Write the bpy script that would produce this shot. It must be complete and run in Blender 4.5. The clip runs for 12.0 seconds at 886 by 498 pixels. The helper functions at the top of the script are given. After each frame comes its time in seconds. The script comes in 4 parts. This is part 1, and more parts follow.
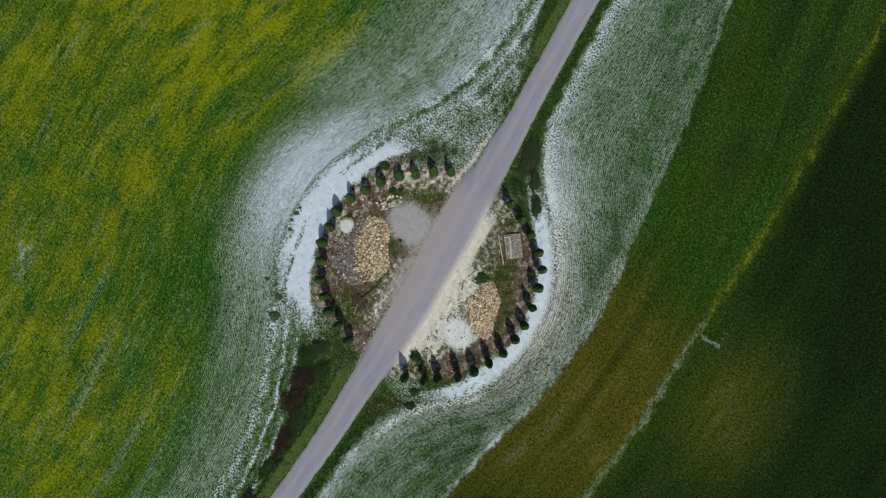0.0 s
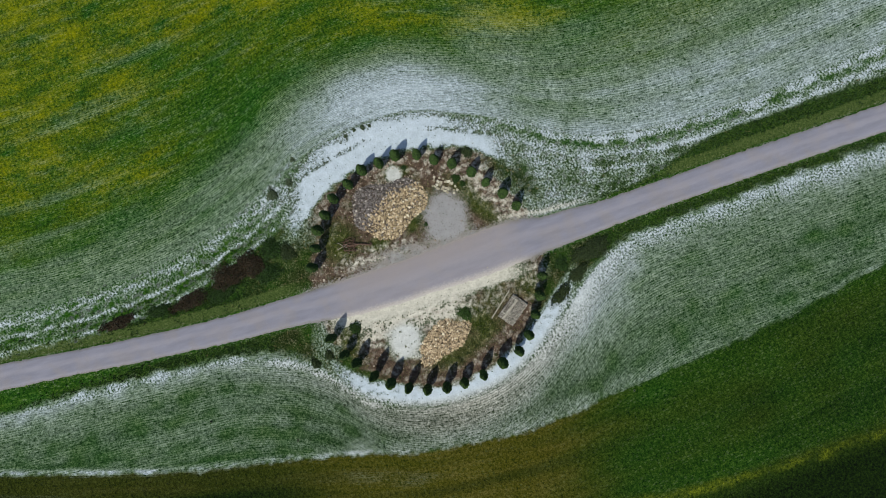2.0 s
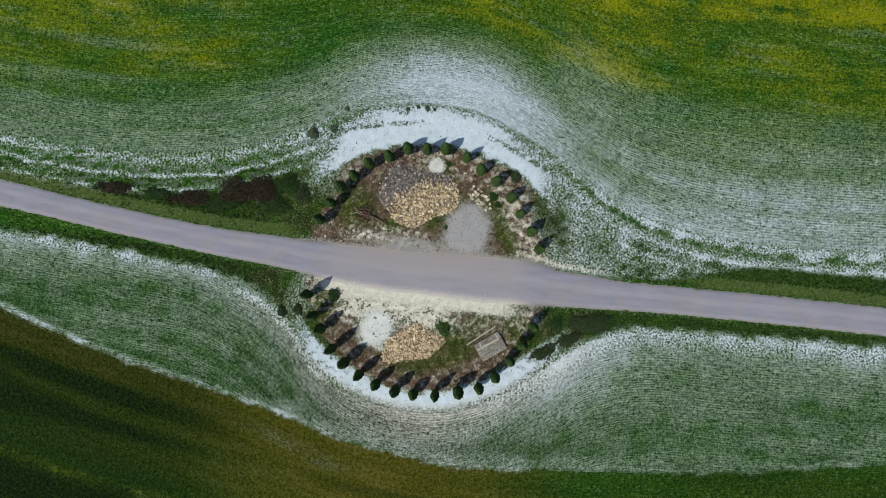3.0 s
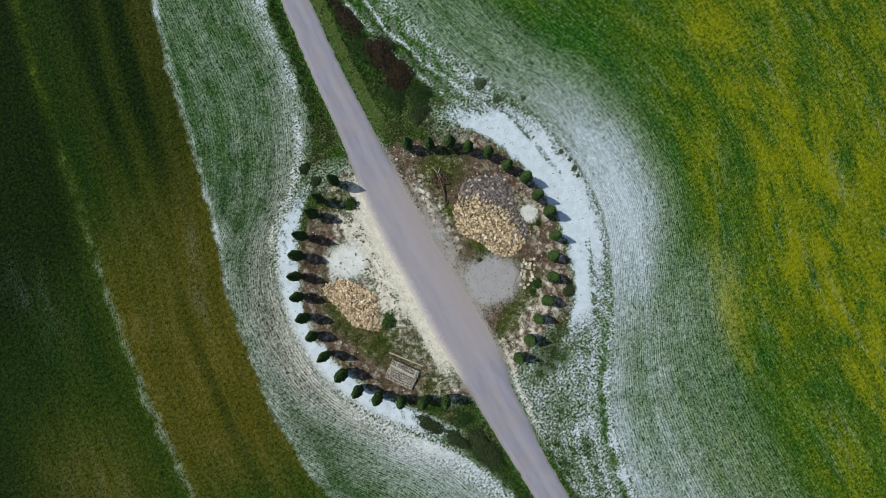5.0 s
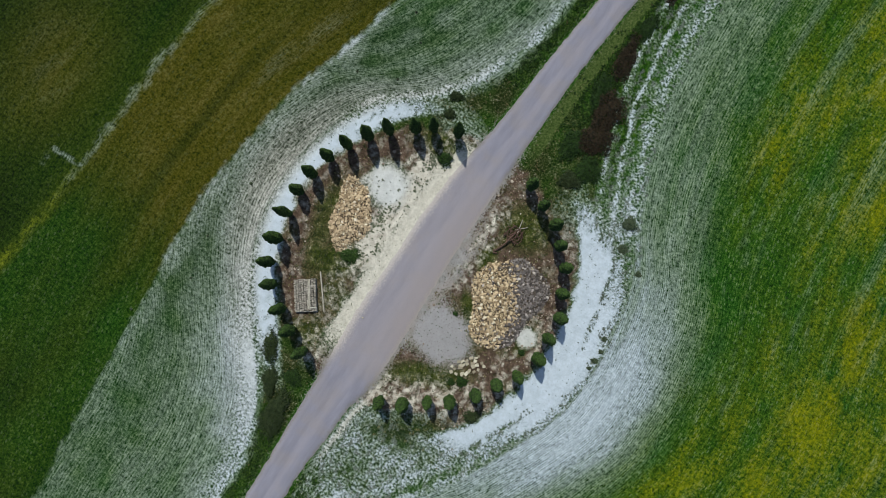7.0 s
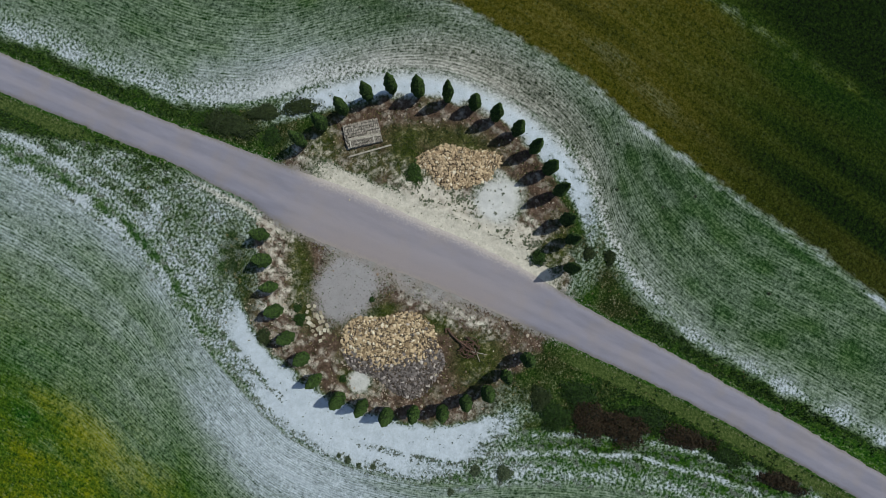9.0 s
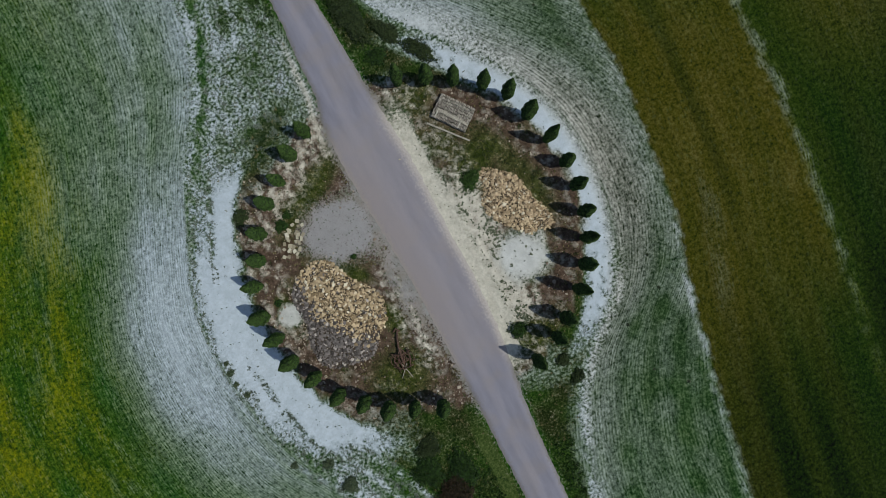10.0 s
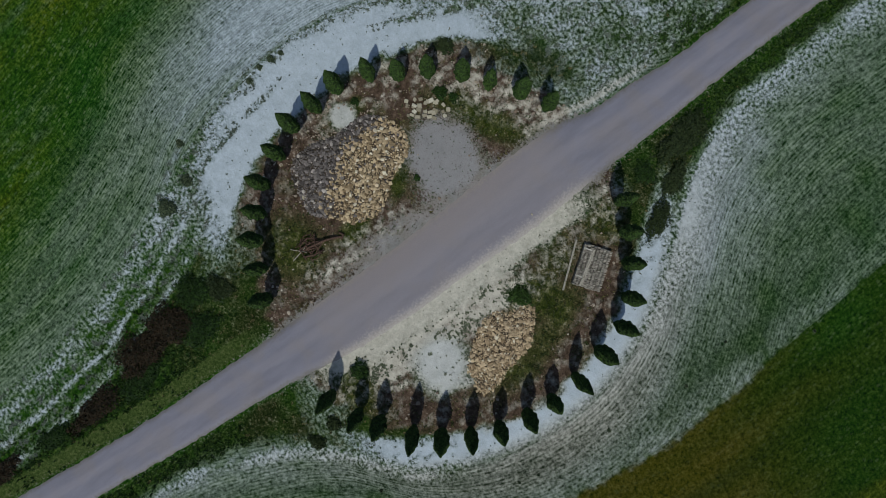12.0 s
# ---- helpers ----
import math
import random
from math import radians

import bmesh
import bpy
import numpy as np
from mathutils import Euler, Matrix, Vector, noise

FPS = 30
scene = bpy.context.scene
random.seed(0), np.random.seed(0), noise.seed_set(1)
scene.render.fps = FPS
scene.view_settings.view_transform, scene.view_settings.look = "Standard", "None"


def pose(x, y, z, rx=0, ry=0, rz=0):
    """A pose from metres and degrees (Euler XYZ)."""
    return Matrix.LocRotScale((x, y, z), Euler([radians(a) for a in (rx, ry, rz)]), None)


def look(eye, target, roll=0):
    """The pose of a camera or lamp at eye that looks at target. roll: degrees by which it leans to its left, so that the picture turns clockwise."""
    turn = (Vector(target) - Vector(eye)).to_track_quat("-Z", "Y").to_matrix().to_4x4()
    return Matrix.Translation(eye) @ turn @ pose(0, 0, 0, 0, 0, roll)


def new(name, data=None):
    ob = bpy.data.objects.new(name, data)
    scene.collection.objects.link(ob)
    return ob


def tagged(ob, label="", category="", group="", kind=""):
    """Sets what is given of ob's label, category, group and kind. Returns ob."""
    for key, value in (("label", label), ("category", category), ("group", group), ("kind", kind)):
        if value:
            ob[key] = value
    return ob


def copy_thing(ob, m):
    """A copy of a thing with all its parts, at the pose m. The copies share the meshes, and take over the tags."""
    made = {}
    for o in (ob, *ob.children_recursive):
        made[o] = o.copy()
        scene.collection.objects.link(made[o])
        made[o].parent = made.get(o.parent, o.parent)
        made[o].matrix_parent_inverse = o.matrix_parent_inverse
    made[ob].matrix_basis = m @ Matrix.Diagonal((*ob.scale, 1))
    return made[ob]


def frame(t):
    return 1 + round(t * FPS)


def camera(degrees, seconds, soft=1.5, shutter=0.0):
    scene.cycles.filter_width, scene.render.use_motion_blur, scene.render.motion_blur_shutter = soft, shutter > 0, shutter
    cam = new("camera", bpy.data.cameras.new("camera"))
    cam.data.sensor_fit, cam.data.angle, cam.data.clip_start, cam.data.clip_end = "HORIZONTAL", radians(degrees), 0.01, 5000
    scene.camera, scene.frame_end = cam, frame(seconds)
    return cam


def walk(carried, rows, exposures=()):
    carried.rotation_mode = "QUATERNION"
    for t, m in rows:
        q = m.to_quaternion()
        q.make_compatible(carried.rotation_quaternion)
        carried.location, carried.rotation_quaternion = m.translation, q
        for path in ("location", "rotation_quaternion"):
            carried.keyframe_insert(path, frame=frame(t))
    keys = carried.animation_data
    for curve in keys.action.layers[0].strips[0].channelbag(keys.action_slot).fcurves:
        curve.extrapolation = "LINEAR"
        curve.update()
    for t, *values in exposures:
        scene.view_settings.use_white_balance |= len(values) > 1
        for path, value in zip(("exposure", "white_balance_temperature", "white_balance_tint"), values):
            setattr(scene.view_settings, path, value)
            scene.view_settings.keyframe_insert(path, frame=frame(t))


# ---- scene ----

# ======== camera: a drone that looks almost straight down, turns and sinks ========
cam = camera(78.0, 12.0, soft=0.6)
# <flight>
FLIGHT = [  # seconds; eye; heading, nose tilt, side tilt in degrees
    (0.0, -4.146, -1.163, 74.303, -150.973, 3.052, 1.528),
    (0.5, -3.714, -1.707, 72.959, -141.606, 2.979, 1.313),
    (1.0, -3.207, -2.193, 71.672, -131.451, 2.891, 1.111),
    (1.5, -2.629, -2.554, 70.346, -120.580, 2.814, 0.915),
    (2.0, -1.941, -2.620, 68.960, -109.172, 2.754, 0.766),
    (2.5, -1.170, -2.533, 67.699, -97.045, 2.679, 0.494),
    (3.0, -0.422, -2.335, 66.411, -84.443, 2.565, 0.235),
    (3.5, 0.201, -2.043, 65.100, -70.724, 2.419, 0.108),
    (4.0, 0.650, -1.707, 63.787, -56.641, 2.270, 0.127),
    (4.5, 1.016, -1.276, 62.512, -42.838, 2.120, 0.200),
    (5.0, 1.383, -0.699, 61.305, -29.780, 1.969, 0.237),
    (5.5, 1.656, -0.067, 59.998, -14.999, 1.795, 0.293),
    (6.0, 1.839, 0.637, 58.639, 0.162, 1.686, 0.378),
    (6.5, 1.903, 1.274, 57.219, 16.074, 1.654, 0.475),
    (7.0, 1.808, 1.866, 55.858, 32.939, 1.677, 0.487),
    (7.5, 1.444, 2.392, 54.463, 51.410, 1.676, 0.433),
    (8.0, 0.866, 2.827, 53.066, 71.539, 1.650, 0.409),
    (8.5, 0.119, 3.128, 51.769, 92.518, 1.555, 0.390),
    (9.0, -0.654, 3.130, 50.549, 112.662, 1.370, 0.334),
    (9.5, -1.310, 2.676, 49.370, 130.570, 1.077, 0.203),
    (10.0, -1.779, 1.968, 48.090, 150.731, 0.719, 0.098),
    (10.5, -1.901, 1.205, 46.908, 170.932, 0.355, 0.072),
    (11.0, -1.740, 0.444, 45.656, 191.344, 0.058, 0.163),
    (11.5, -1.372, -0.270, 44.353, 211.958, -0.157, 0.473),
    (12.0, -0.800, -0.795, 43.008, 233.342, -0.238, 0.904),
]
# </flight>


def hover(x, y, z, heading, nose, side):
    turn = Matrix.Rotation(radians(heading), 4, "Z") @ Matrix.Rotation(radians(nose), 4, "X") @ Matrix.Rotation(radians(side), 4, "Y")
    return Matrix.Translation((x, y, z)) @ turn


walk(cam, [(row[0], hover(*row[1:])) for row in FLIGHT], exposures=[(0.0, 0.04, 6720, 0), (1.5, 0.07, 6720, 0), (3.0, 0.19, 6720, 0), (6.0, 0.22, 6650, 0), (7.5, 0.04, 6620, 0), (9.5, -0.20, 6620, 0), (10.5, -0.44, 6480, 0), (11.0, -0.58, 6420, 0), (11.5, -0.69, 6420, 0), (12.0, -0.64, 6420, 0)])

# ======== daylight ========
SUN_WAY = Vector((-0.40, 0.38, 1.0)).normalized()  # towards the sun
sun = new("sun", bpy.data.lights.new("sun", "SUN"))
sun.data.energy, sun.data.angle, sun.data.color = 3.15, radians(0.6), (1.0, 0.95, 0.88)
sun.matrix_world = look((-40, 38, 100), (0, 0, 0))
world = bpy.data.worlds.new("sky")
scene.world = world
world.use_nodes = True
sky = world.node_tree.nodes.new("ShaderNodeTexSky")
sky.sky_type, sky.sun_disc = "NISHITA", False
sky.sun_elevation, sky.sun_rotation = math.asin(SUN_WAY.z), math.atan2(SUN_WAY.x, SUN_WAY.y)
world.node_tree.links.new(sky.outputs[0], world.node_tree.nodes["Background"].inputs[0])
world.node_tree.nodes["Background"].inputs[1].default_value = 0.098


# ======== material helpers ========
class Mat:
    """A node material with short ways to add nodes."""

    def __init__(self, name, rough=0.9, metal=0.0, spec=0.2):
        self.m = bpy.data.materials.new(name)
        self.m.use_nodes = True
        self.t = self.m.node_tree
        self.b = self.t.nodes["Principled BSDF"]
        self.b.inputs["Roughness"].default_value = rough
        self.b.inputs["Metallic"].default_value = metal
        self.b.inputs["Specular IOR Level"].default_value = spec

    def put(self, socket, value):
        if isinstance(value, bpy.types.NodeSocket):
            self.t.links.new(value, socket)
        elif isinstance(value, (tuple, list)) and len(value) == 3 and socket.type == "RGBA":
            socket.default_value = (*value, 1.0)
        else:
            socket.default_value = value

    def attr(self, name, vector=False):
        n = self.t.nodes.new("ShaderNodeAttribute")
        n.attribute_name = name
        return n.outputs["Vector" if vector else "Fac"]

    def place(self):
        return self.t.nodes.new("ShaderNodeNewGeometry").outputs["Position"]

    def local(self):
        return self.t.nodes.new("ShaderNodeTexCoord").outputs["Object"]

    def island(self):
        return self.t.nodes.new("ShaderNodeNewGeometry").outputs["Random Per Island"]

    def chance(self):
        return self.t.nodes.new("ShaderNodeObjectInfo").outputs["Random"]

    def sep(self, vec, axis=0):
        n = self.t.nodes.new("ShaderNodeSeparateXYZ")
        self.put(n.inputs[0], vec)
        return n.outputs[axis]

    def stretch(self, vec, scale):
        n = self.t.nodes.new("ShaderNodeMapping")
        self.put(n.inputs["Vector"], vec)
        n.inputs["Scale"].default_value = scale
        return n.outputs[0]

    def noise(self, vec, scale, detail=3.0, rough=0.55, distort=0.0):
        n = self.t.nodes.new("ShaderNodeTexNoise")
        self.put(n.inputs["Vector"], vec)
        n.inputs["Scale"].default_value, n.inputs["Detail"].default_value = scale, detail
        n.inputs["Roughness"].default_value, n.inputs["Distortion"].default_value = rough, distort
        return n.outputs["Fac"]

    def cells(self, vec, scale, out="Distance", feature="F1"):
        n = self.t.nodes.new("ShaderNodeTexVoronoi")
        n.feature = feature
        self.put(n.inputs["Vector"], vec)
        n.inputs["Scale"].default_value = scale
        return n.outputs[out]

    def math(self, op, a, b=0.0, c=0.0, clamp=False):
        n = self.t.nodes.new("ShaderNodeMath")
        n.operation, n.use_clamp = op, clamp
        for k, v in enumerate((a, b, c)):
            self.put(n.inputs[k], v)
        return n.outputs[0]

    def span(self, v, lo, hi, a=0.0, b=1.0):
        n = self.t.nodes.new("ShaderNodeMapRange")
        n.interpolation_type = "SMOOTHSTEP"
        for key, value in (("Value", v), ("From Min", lo), ("From Max", hi), ("To Min", a), ("To Max", b)):
            self.put(n.inputs[key], value)
        return n.outputs[0]

    def mix(self, fac, a, b, how="MIX"):
        n = self.t.nodes.new("ShaderNodeMix")
        n.data_type, n.blend_type = "RGBA", how
        self.put(n.inputs["Factor"], fac)
        self.put(n.inputs[6], a)
        self.put(n.inputs[7], b)
        return n.outputs[2]

    def ramp(self, fac, *stops):
        n = self.t.nodes.new("ShaderNodeValToRGB")
        while len(n.color_ramp.elements) < len(stops):
            n.color_ramp.elements.new(0.5)
        for e, (at, col) in zip(n.color_ramp.elements, stops):
            e.position, e.color = at, (*col, 1.0)
        self.put(n.inputs[0], fac)
        return n.outputs[0]

    def bump(self, height, strength=0.4, distance=0.05):
        n = self.t.nodes.new("ShaderNodeBump")
        self.put(n.inputs["Strength"], strength)
        n.inputs["Distance"].default_value = distance
        self.put(n.inputs["Height"], height)
        self.put(self.b.inputs["Normal"], n.outputs[0])

    def colour(self, c):
        self.put(self.b.inputs["Base Color"], c)
        return self.m


# ======== the plan: outlines of the zones as functions of y (the road runs along y) ========
def curve(*knots):
    """A smooth line through (y, x) knots, straight beyond its ends."""
    ks = np.array(sorted(knots), float)
    y, x = ks[:, 0], ks[:, 1]
    slope = np.gradient(x, y)
    slope[0] = slope[-1] = 0.0

    def at(v):
        v = np.asarray(v, float)
        k = np.clip(np.searchsorted(y, v) - 1, 0, len(y) - 2)
        w = y[k + 1] - y[k]
        s = np.clip((v - y[k]) / w, 0, 1)
        a, b = 2 * s**3 - 3 * s**2 + 1, s**3 - 2 * s**2 + s
        return a * x[k] + b * w * slope[k] + (1 - a) * x[k + 1] + (s**3 - s**2) * w * slope[k + 1]

    return at


road_west = curve((-80, -3.0), (-57, -2.9), (-48, -2.8), (-38, -2.75), (-26, -2.85), (-19, -3.12), (-13, -3.34), (-6, -3.62), (0, -3.42), (6, -3.3), (9.5, -3.05), (13.5, -2.4), (19, -1.6), (25.5, -1.05), (32, -0.25), (39, 0.6), (46, 1.6), (53, 2.45), (80, 5.8))
road_east = curve((-80, 0.9), (-57, 0.7), (-42, 0.83), (-30, 0.78), (-23, 0.85), (-18.5, 1.25), (-16, 1.4), (-13.7, 1.95), (-11.5, 2.2), (-6, 2.2), (0, 2.0), (11, 2.05), (18.4, 2.25), (25, 2.47), (32, 3.1), (39, 3.9), (46, 4.85), (53, 5.9), (80, 9.5))
band_east = curve((-80, 8.5), (-55, 7.0), (-44, 6.5), (-30, 7.6), (-23, 9.6), (-15.6, 14.4), (-9.8, 17.4), (-4.7, 19.5), (1.6, 20.0), (5.8, 19.5), (11.2, 18.1), (15.8, 15.5), (26, 11.7), (40, 10.3), (54, 11.4), (80, 14.0))
band_west = curve((-80, -4.3), (-56, -4.5), (-38, -4.7), (-24.3, -5.4), (-20.3, -6.8), (-15.1, -10.6), (-10, -14.3), (-4.8, -16.6), (2, -17.0), (7.6, -15.7), (12, -13.2), (16.7, -7.8), (24, -3.8), (38, -1.7), (52, -0.4), (80, 2.5))
dark_edge = curve((-80, -15.5), (-52, -18.5), (-42, -20.2), (-32, -21.3), (-18, -22.3), (-11, -23.0), (-5, -23.2), (1, -22.4), (8, -21.4), (15, -19.2), (23, -17.2), (37, -14.0), (51, -9.6), (80, -2.0))
far_edge = curve((-80, -37.6), (-49, -37.7), (-26, -37.0), (-10, -35.5), (8, -34.1), (16, -32.7), (40, -28.5), (80, -20.0))
yellow_edge = curve((-80, 48.0), (-22, 34.0), (-3, 30.0), (8, 34.0), (17, 36.0), (27, 30.0), (40, 25.0), (80, 14.0))
RING = (-0.3, 0.0, 14.2)


def smooth(v, lo, hi):
    s = np.clip((v - lo) / (hi - lo), 0, 1)
    return s * s * (3 - 2 * s)


def blob(x, y, cx, cy, rx, ry, turn=0.0, soft=0.35):
    """1 inside an ellipse, 0 outside, with a soft rim."""
    c, s = math.cos(radians(turn)), math.sin(radians(turn))
    u, v = (x - cx) * c + (y - cy) * s, -(x - cx) * s + (y - cy) * c
    return 1 - smooth(np.sqrt((u / rx) ** 2 + (v / ry) ** 2), 1 - soft, 1 + soft)


def wobble(x, y, size, seed=0):
    """Cheap smooth noise about -1 to 1 out of crossed waves."""
    out = np.zeros_like(x, float)
    rng = np.random.default_rng(seed)
    for _ in range(9):
        a, p, k = rng.uniform(0, 2 * np.pi), rng.uniform(0, 2 * np.pi), rng.uniform(0.6, 1.9)
        out += np.sin((x * np.cos(a) + y * np.sin(a)) * 2 * np.pi * k / size + p)
    return out / 4.0


def zones(x, y):
    """What grows or lies at (x, y): shares between 0 and 1 of each cover."""
    rw, re, be, bw, de, fe = road_west(y), road_east(y), band_east(y), band_west(y), dark_edge(y), far_edge(y)
    r = np.hypot(x - RING[0], y - RING[1])
    n1, n2, n3, n5 = wobble(x, y, 14, 1), wobble(x, y, 5, 2), wobble(x, y, 2.0, 3), wobble(x, y, 1.3, 31)
    east, west = smooth(x, -1, 1), 1 - smooth(x, -1, 1)
    oe, ow = x - be, bw - x  # metres out past the edge of the crop on either side
    # rows of the crop: distance across them, bending less and less away from the ring
    row_e = x - 9.0 - (be - 9.0) * np.exp(-np.clip(oe, 0, 90) / 22.0)
    row_w = np.where(x > de, ow, 30 + de - x)
    n0, n6 = wobble(row_e, y * 0.14, 7, 7), wobble(row_e, y * 0.06, 2.6, 8)  # long streaks along the rows
    n4 = wobble(row_w, y * 0.12, 5, 11)
    rim = 15.0 + 0.14 * np.clip(np.abs(y) - 4.0, 0, 12) + 0.25 * n3  # inner edge of the bare band
    inside = (1 - smooth(r + 0.3 * n3, RING[2] + 0.0, RING[2] + 0.8)) * smooth(ow, 0.6, -0.2)
    inside = np.maximum(inside, (1 - smooth(r, rim - 0.1, rim + 0.6)) * smooth(np.abs(y), 13.5, 10.0) * smooth(x, 5, 7))
    near = np.exp(-((y + 3) / 16.0) ** 2)  # beside the ring
    z = {}
    # bare white chalk east of the ring, with weedy wheel ruts
    band_e = smooth(oe, 0.5 + 0.25 * n3, -0.6) * smooth(r, rim, rim + 0.9) * smooth(y + 0.6 * n2, -16.5, -12.0) * smooth(y + 0.9 * n2 + 0.5 * n5, 16.8, 11.5) * east
    rut = 0.35 * np.exp(-((oe + 0.5 + 0.25 * n3) / 0.40) ** 2) * smooth(n2 + n3, -0.8, 0.6) + 0.8 * np.exp(-((oe + 2.3 + 0.1 * n3) / 0.22) ** 2) * smooth(y, 1.0, 5.0) * smooth(n3 + n5, -1.2, 0.4) + np.exp(-((oe + 2.3 + 0.1 * n3) / 0.28) ** 2) * smooth(y, -5.5, -8.0) * smooth(n3 + n5, -1.4, 0.2)
    worn = smooth(oe, -2.9, -1.7) * (smooth(y, 5.5, 10.5) + smooth(y, -6.5, -11.0))  # weeds creep back over the outer lane
    chalk_e = band_e * np.clip(0.97 - (0.34 + 0.12 * n3 + 0.14 * n5) * worn - 0.55 * np.clip(rut, 0, 1) - 0.10 * smooth(oe, -1.6, -0.2) - 0.30 * smooth(y, 9.5, 14.5) * smooth(n3 + n2, -0.8, 0.9), 0, 1)
    # beyond it the chalk breaks up: pale wheel lanes to the north, a crumbly mottle to the south
    veer = oe + 0.12 * n2 + 0.07 * n5
    lanes = np.maximum.reduce([(0.75 + 0.3 * n2) * np.exp(-((veer + 4.1) / 0.24) ** 2), np.exp(-((veer + 2.4) / 0.30) ** 2), 0.72 * np.exp(-((veer + 0.4) / 0.8) ** 2)])
    tail_n = smooth(y, 11.5, 15.5) * smooth(oe, 1.3, 0.2) * smooth(oe, -5.2, -4.5) * east
    chalk_e = np.maximum(chalk_e, tail_n * np.clip(0.10 + 0.24 * smooth(y, 21, 14) * smooth(oe, -4.0, -2.5) + lanes * (0.42 + 0.16 * n3 + 0.20 * n5) + 0.06 * n2 + 0.08 * n3 + 0.10 * n5, 0, 1))
    tail_s = smooth(y, -12, -16) * smooth(oe, 1.2, -0.3) * smooth(x - re, 0.2 + 2.6 * smooth(y, -27, -42), 0.9 + 2.8 * smooth(y, -27, -42)) * east
    moss = blob(x + 0.3 * n3, y, 7.0, -15.0, 3.2, 1.1, 22, 0.6)
    chalk_e = np.maximum(chalk_e, tail_s * np.clip(0.38 + 0.14 * n2 + 0.14 * n3 + 0.14 * n5 + 0.16 * smooth(oe, -3.5, -2.0) + 0.22 * (lanes - 0.4) * smooth(y, -18, -26) - 0.45 * moss - 0.36 * np.exp(-((oe + 1.1 + 0.3 * n2) / 0.5) ** 2), 0, 1))
    z["rut"] = np.clip(rut * band_e + 0.8 * (tail_n + tail_s) * smooth(0.6 * n3 + 0.8 * n5 - 0.8 * lanes, 0.0, 0.8), 0, 1)
    lip = np.exp(-((x - re - 0.5) / 0.45) ** 2) * smooth(y, -9.5, -12) * smooth(y, -26, -18) * 0.8
    # pale thin crop that thickens away from the chalk
    reach = 6.8 + 0.5 * n1 + 0.4 * n0
    pale_e = smooth(oe, reach + 6.0, reach - 4.0) * smooth(oe, -0.4, 0.4) * (0.16 + 0.37 * near * smooth(oe, 9.5, 3.5) + 0.16 * near + 0.04 * n0 + 0.05 * n6 + 0.03 * n2)
    pale_e = np.maximum(pale_e, smooth(oe, -0.2, 0.3) * smooth(oe, 2.4, 0.2) * (0.40 + 0.12 * n5 + 0.08 * n3) * smooth(np.abs(y), 40, 15))
    pale_n = smooth(y, 12, 20) * smooth(oe, -0.4, 0.6) * (0.03 * smooth(oe, 18, 6) + 0.17 * smooth(oe, 5, 0.5) + 0.05 * n0 + 0.05 * n6)
    pale_s = smooth(y, -8, -20) * smooth(oe, -0.6, 0.6) * smooth(oe, 21, 4) * (0.34 + 0.12 * np.exp(-np.clip(oe, 0, 90) / 4.0) + 0.08 * n0 + 0.05 * n6 + 0.04 * n2)
    band_w = smooth(ow, 0.9 + 0.3 * n3 + 0.3 * n2, -1.1) * smooth(ow, -3.6, -2.4) * west * smooth(np.abs(y + 1), 18, 13) * (1 - 0.35 * smooth(n3 + n5, 0.0, 0.9) * smooth(np.abs(y + 2), 6, 13))
    line_w = np.exp(-((ow - 0.25 + 0.2 * n3) / (0.65 + 0.15 * n2)) ** 2) * smooth(np.abs(y), 12, 16) * west * np.clip(0.48 + 0.16 * n1 + 0.16 * n2 + 0.10 * n3 + 0.10 * n5, 0, 1)
    strip_w = smooth(ow, -0.3, 0.5) * smooth(x - de, -0.3, 0.6) * west
    off_w = np.clip(ow, 0, 50)
    pale_w = strip_w * (1 - 0.12 * smooth(y, -12, -20)) * (0.06 + 0.05 * smooth(y, -12, -24) + 0.46 * near * np.exp(-off_w / 2.6) + 0.05 * near * smooth(off_w, 6.0, 3.5) + 0.28 * blob(x, y, -12.0, -17.5, 4.5, 7.0, 20, 0.9) + 0.10 * smooth(y, -18, -30) * np.exp(-off_w / 5) + (0.38 + 0.12 * smooth(y, -12, -16) + 0.06 * n3 + 0.06 * n2 + 0.06 * n5) * smooth(np.abs(y), 13, 18) * np.exp(-(off_w / (1.8 + 0.9 * smooth(y, -8, -14))) ** 1.4) + 0.10 * smooth(y, 18, 26) * np.exp(-off_w / 4.0) + (0.14 + 0.06 * n5 + 0.04 * n2) * np.exp(-((x - de - 0.8) / 0.9) ** 2) * smooth(y, -40, -8) * smooth(y, 24, 12) + 0.07 * n4 + 0.04 * n2)
    z["thin"] = np.clip(strip_w * (0.74 + 0.15 * n2 + 0.2 * near) + 0.6 * pale_s + 0.3 * pale_n + 0.4 * band_e + 0.4 * tail_s + 0.9 * band_w, 0, 1)
    edge_d = np.exp(-((x - de - 0.25 + 0.12 * n2 + 0.10 * n5) / 0.42) ** 2) * (0.28 + 0.12 * n1 + 0.12 * n2 + 0.14 * n5) * (0.55 + 0.75 * smooth(y, -18, -6))
    edge_f = np.exp(-((x - fe + 0.2 * n2 + 0.2 * n5) / 0.48) ** 2) * np.clip(0.52 + 0.16 * n2 + 0.22 * n3, 0, 1)
    pale_rows = 0.08 * smooth(wobble(row_e, y * 0.10, 2.6, 21) + 0.5 * n3, -0.2, 1.6) * smooth(oe, 4, 9)
    s_d = (x - fe) / np.maximum(de - fe, 1.0)  # 0 to 1 across the brown strip
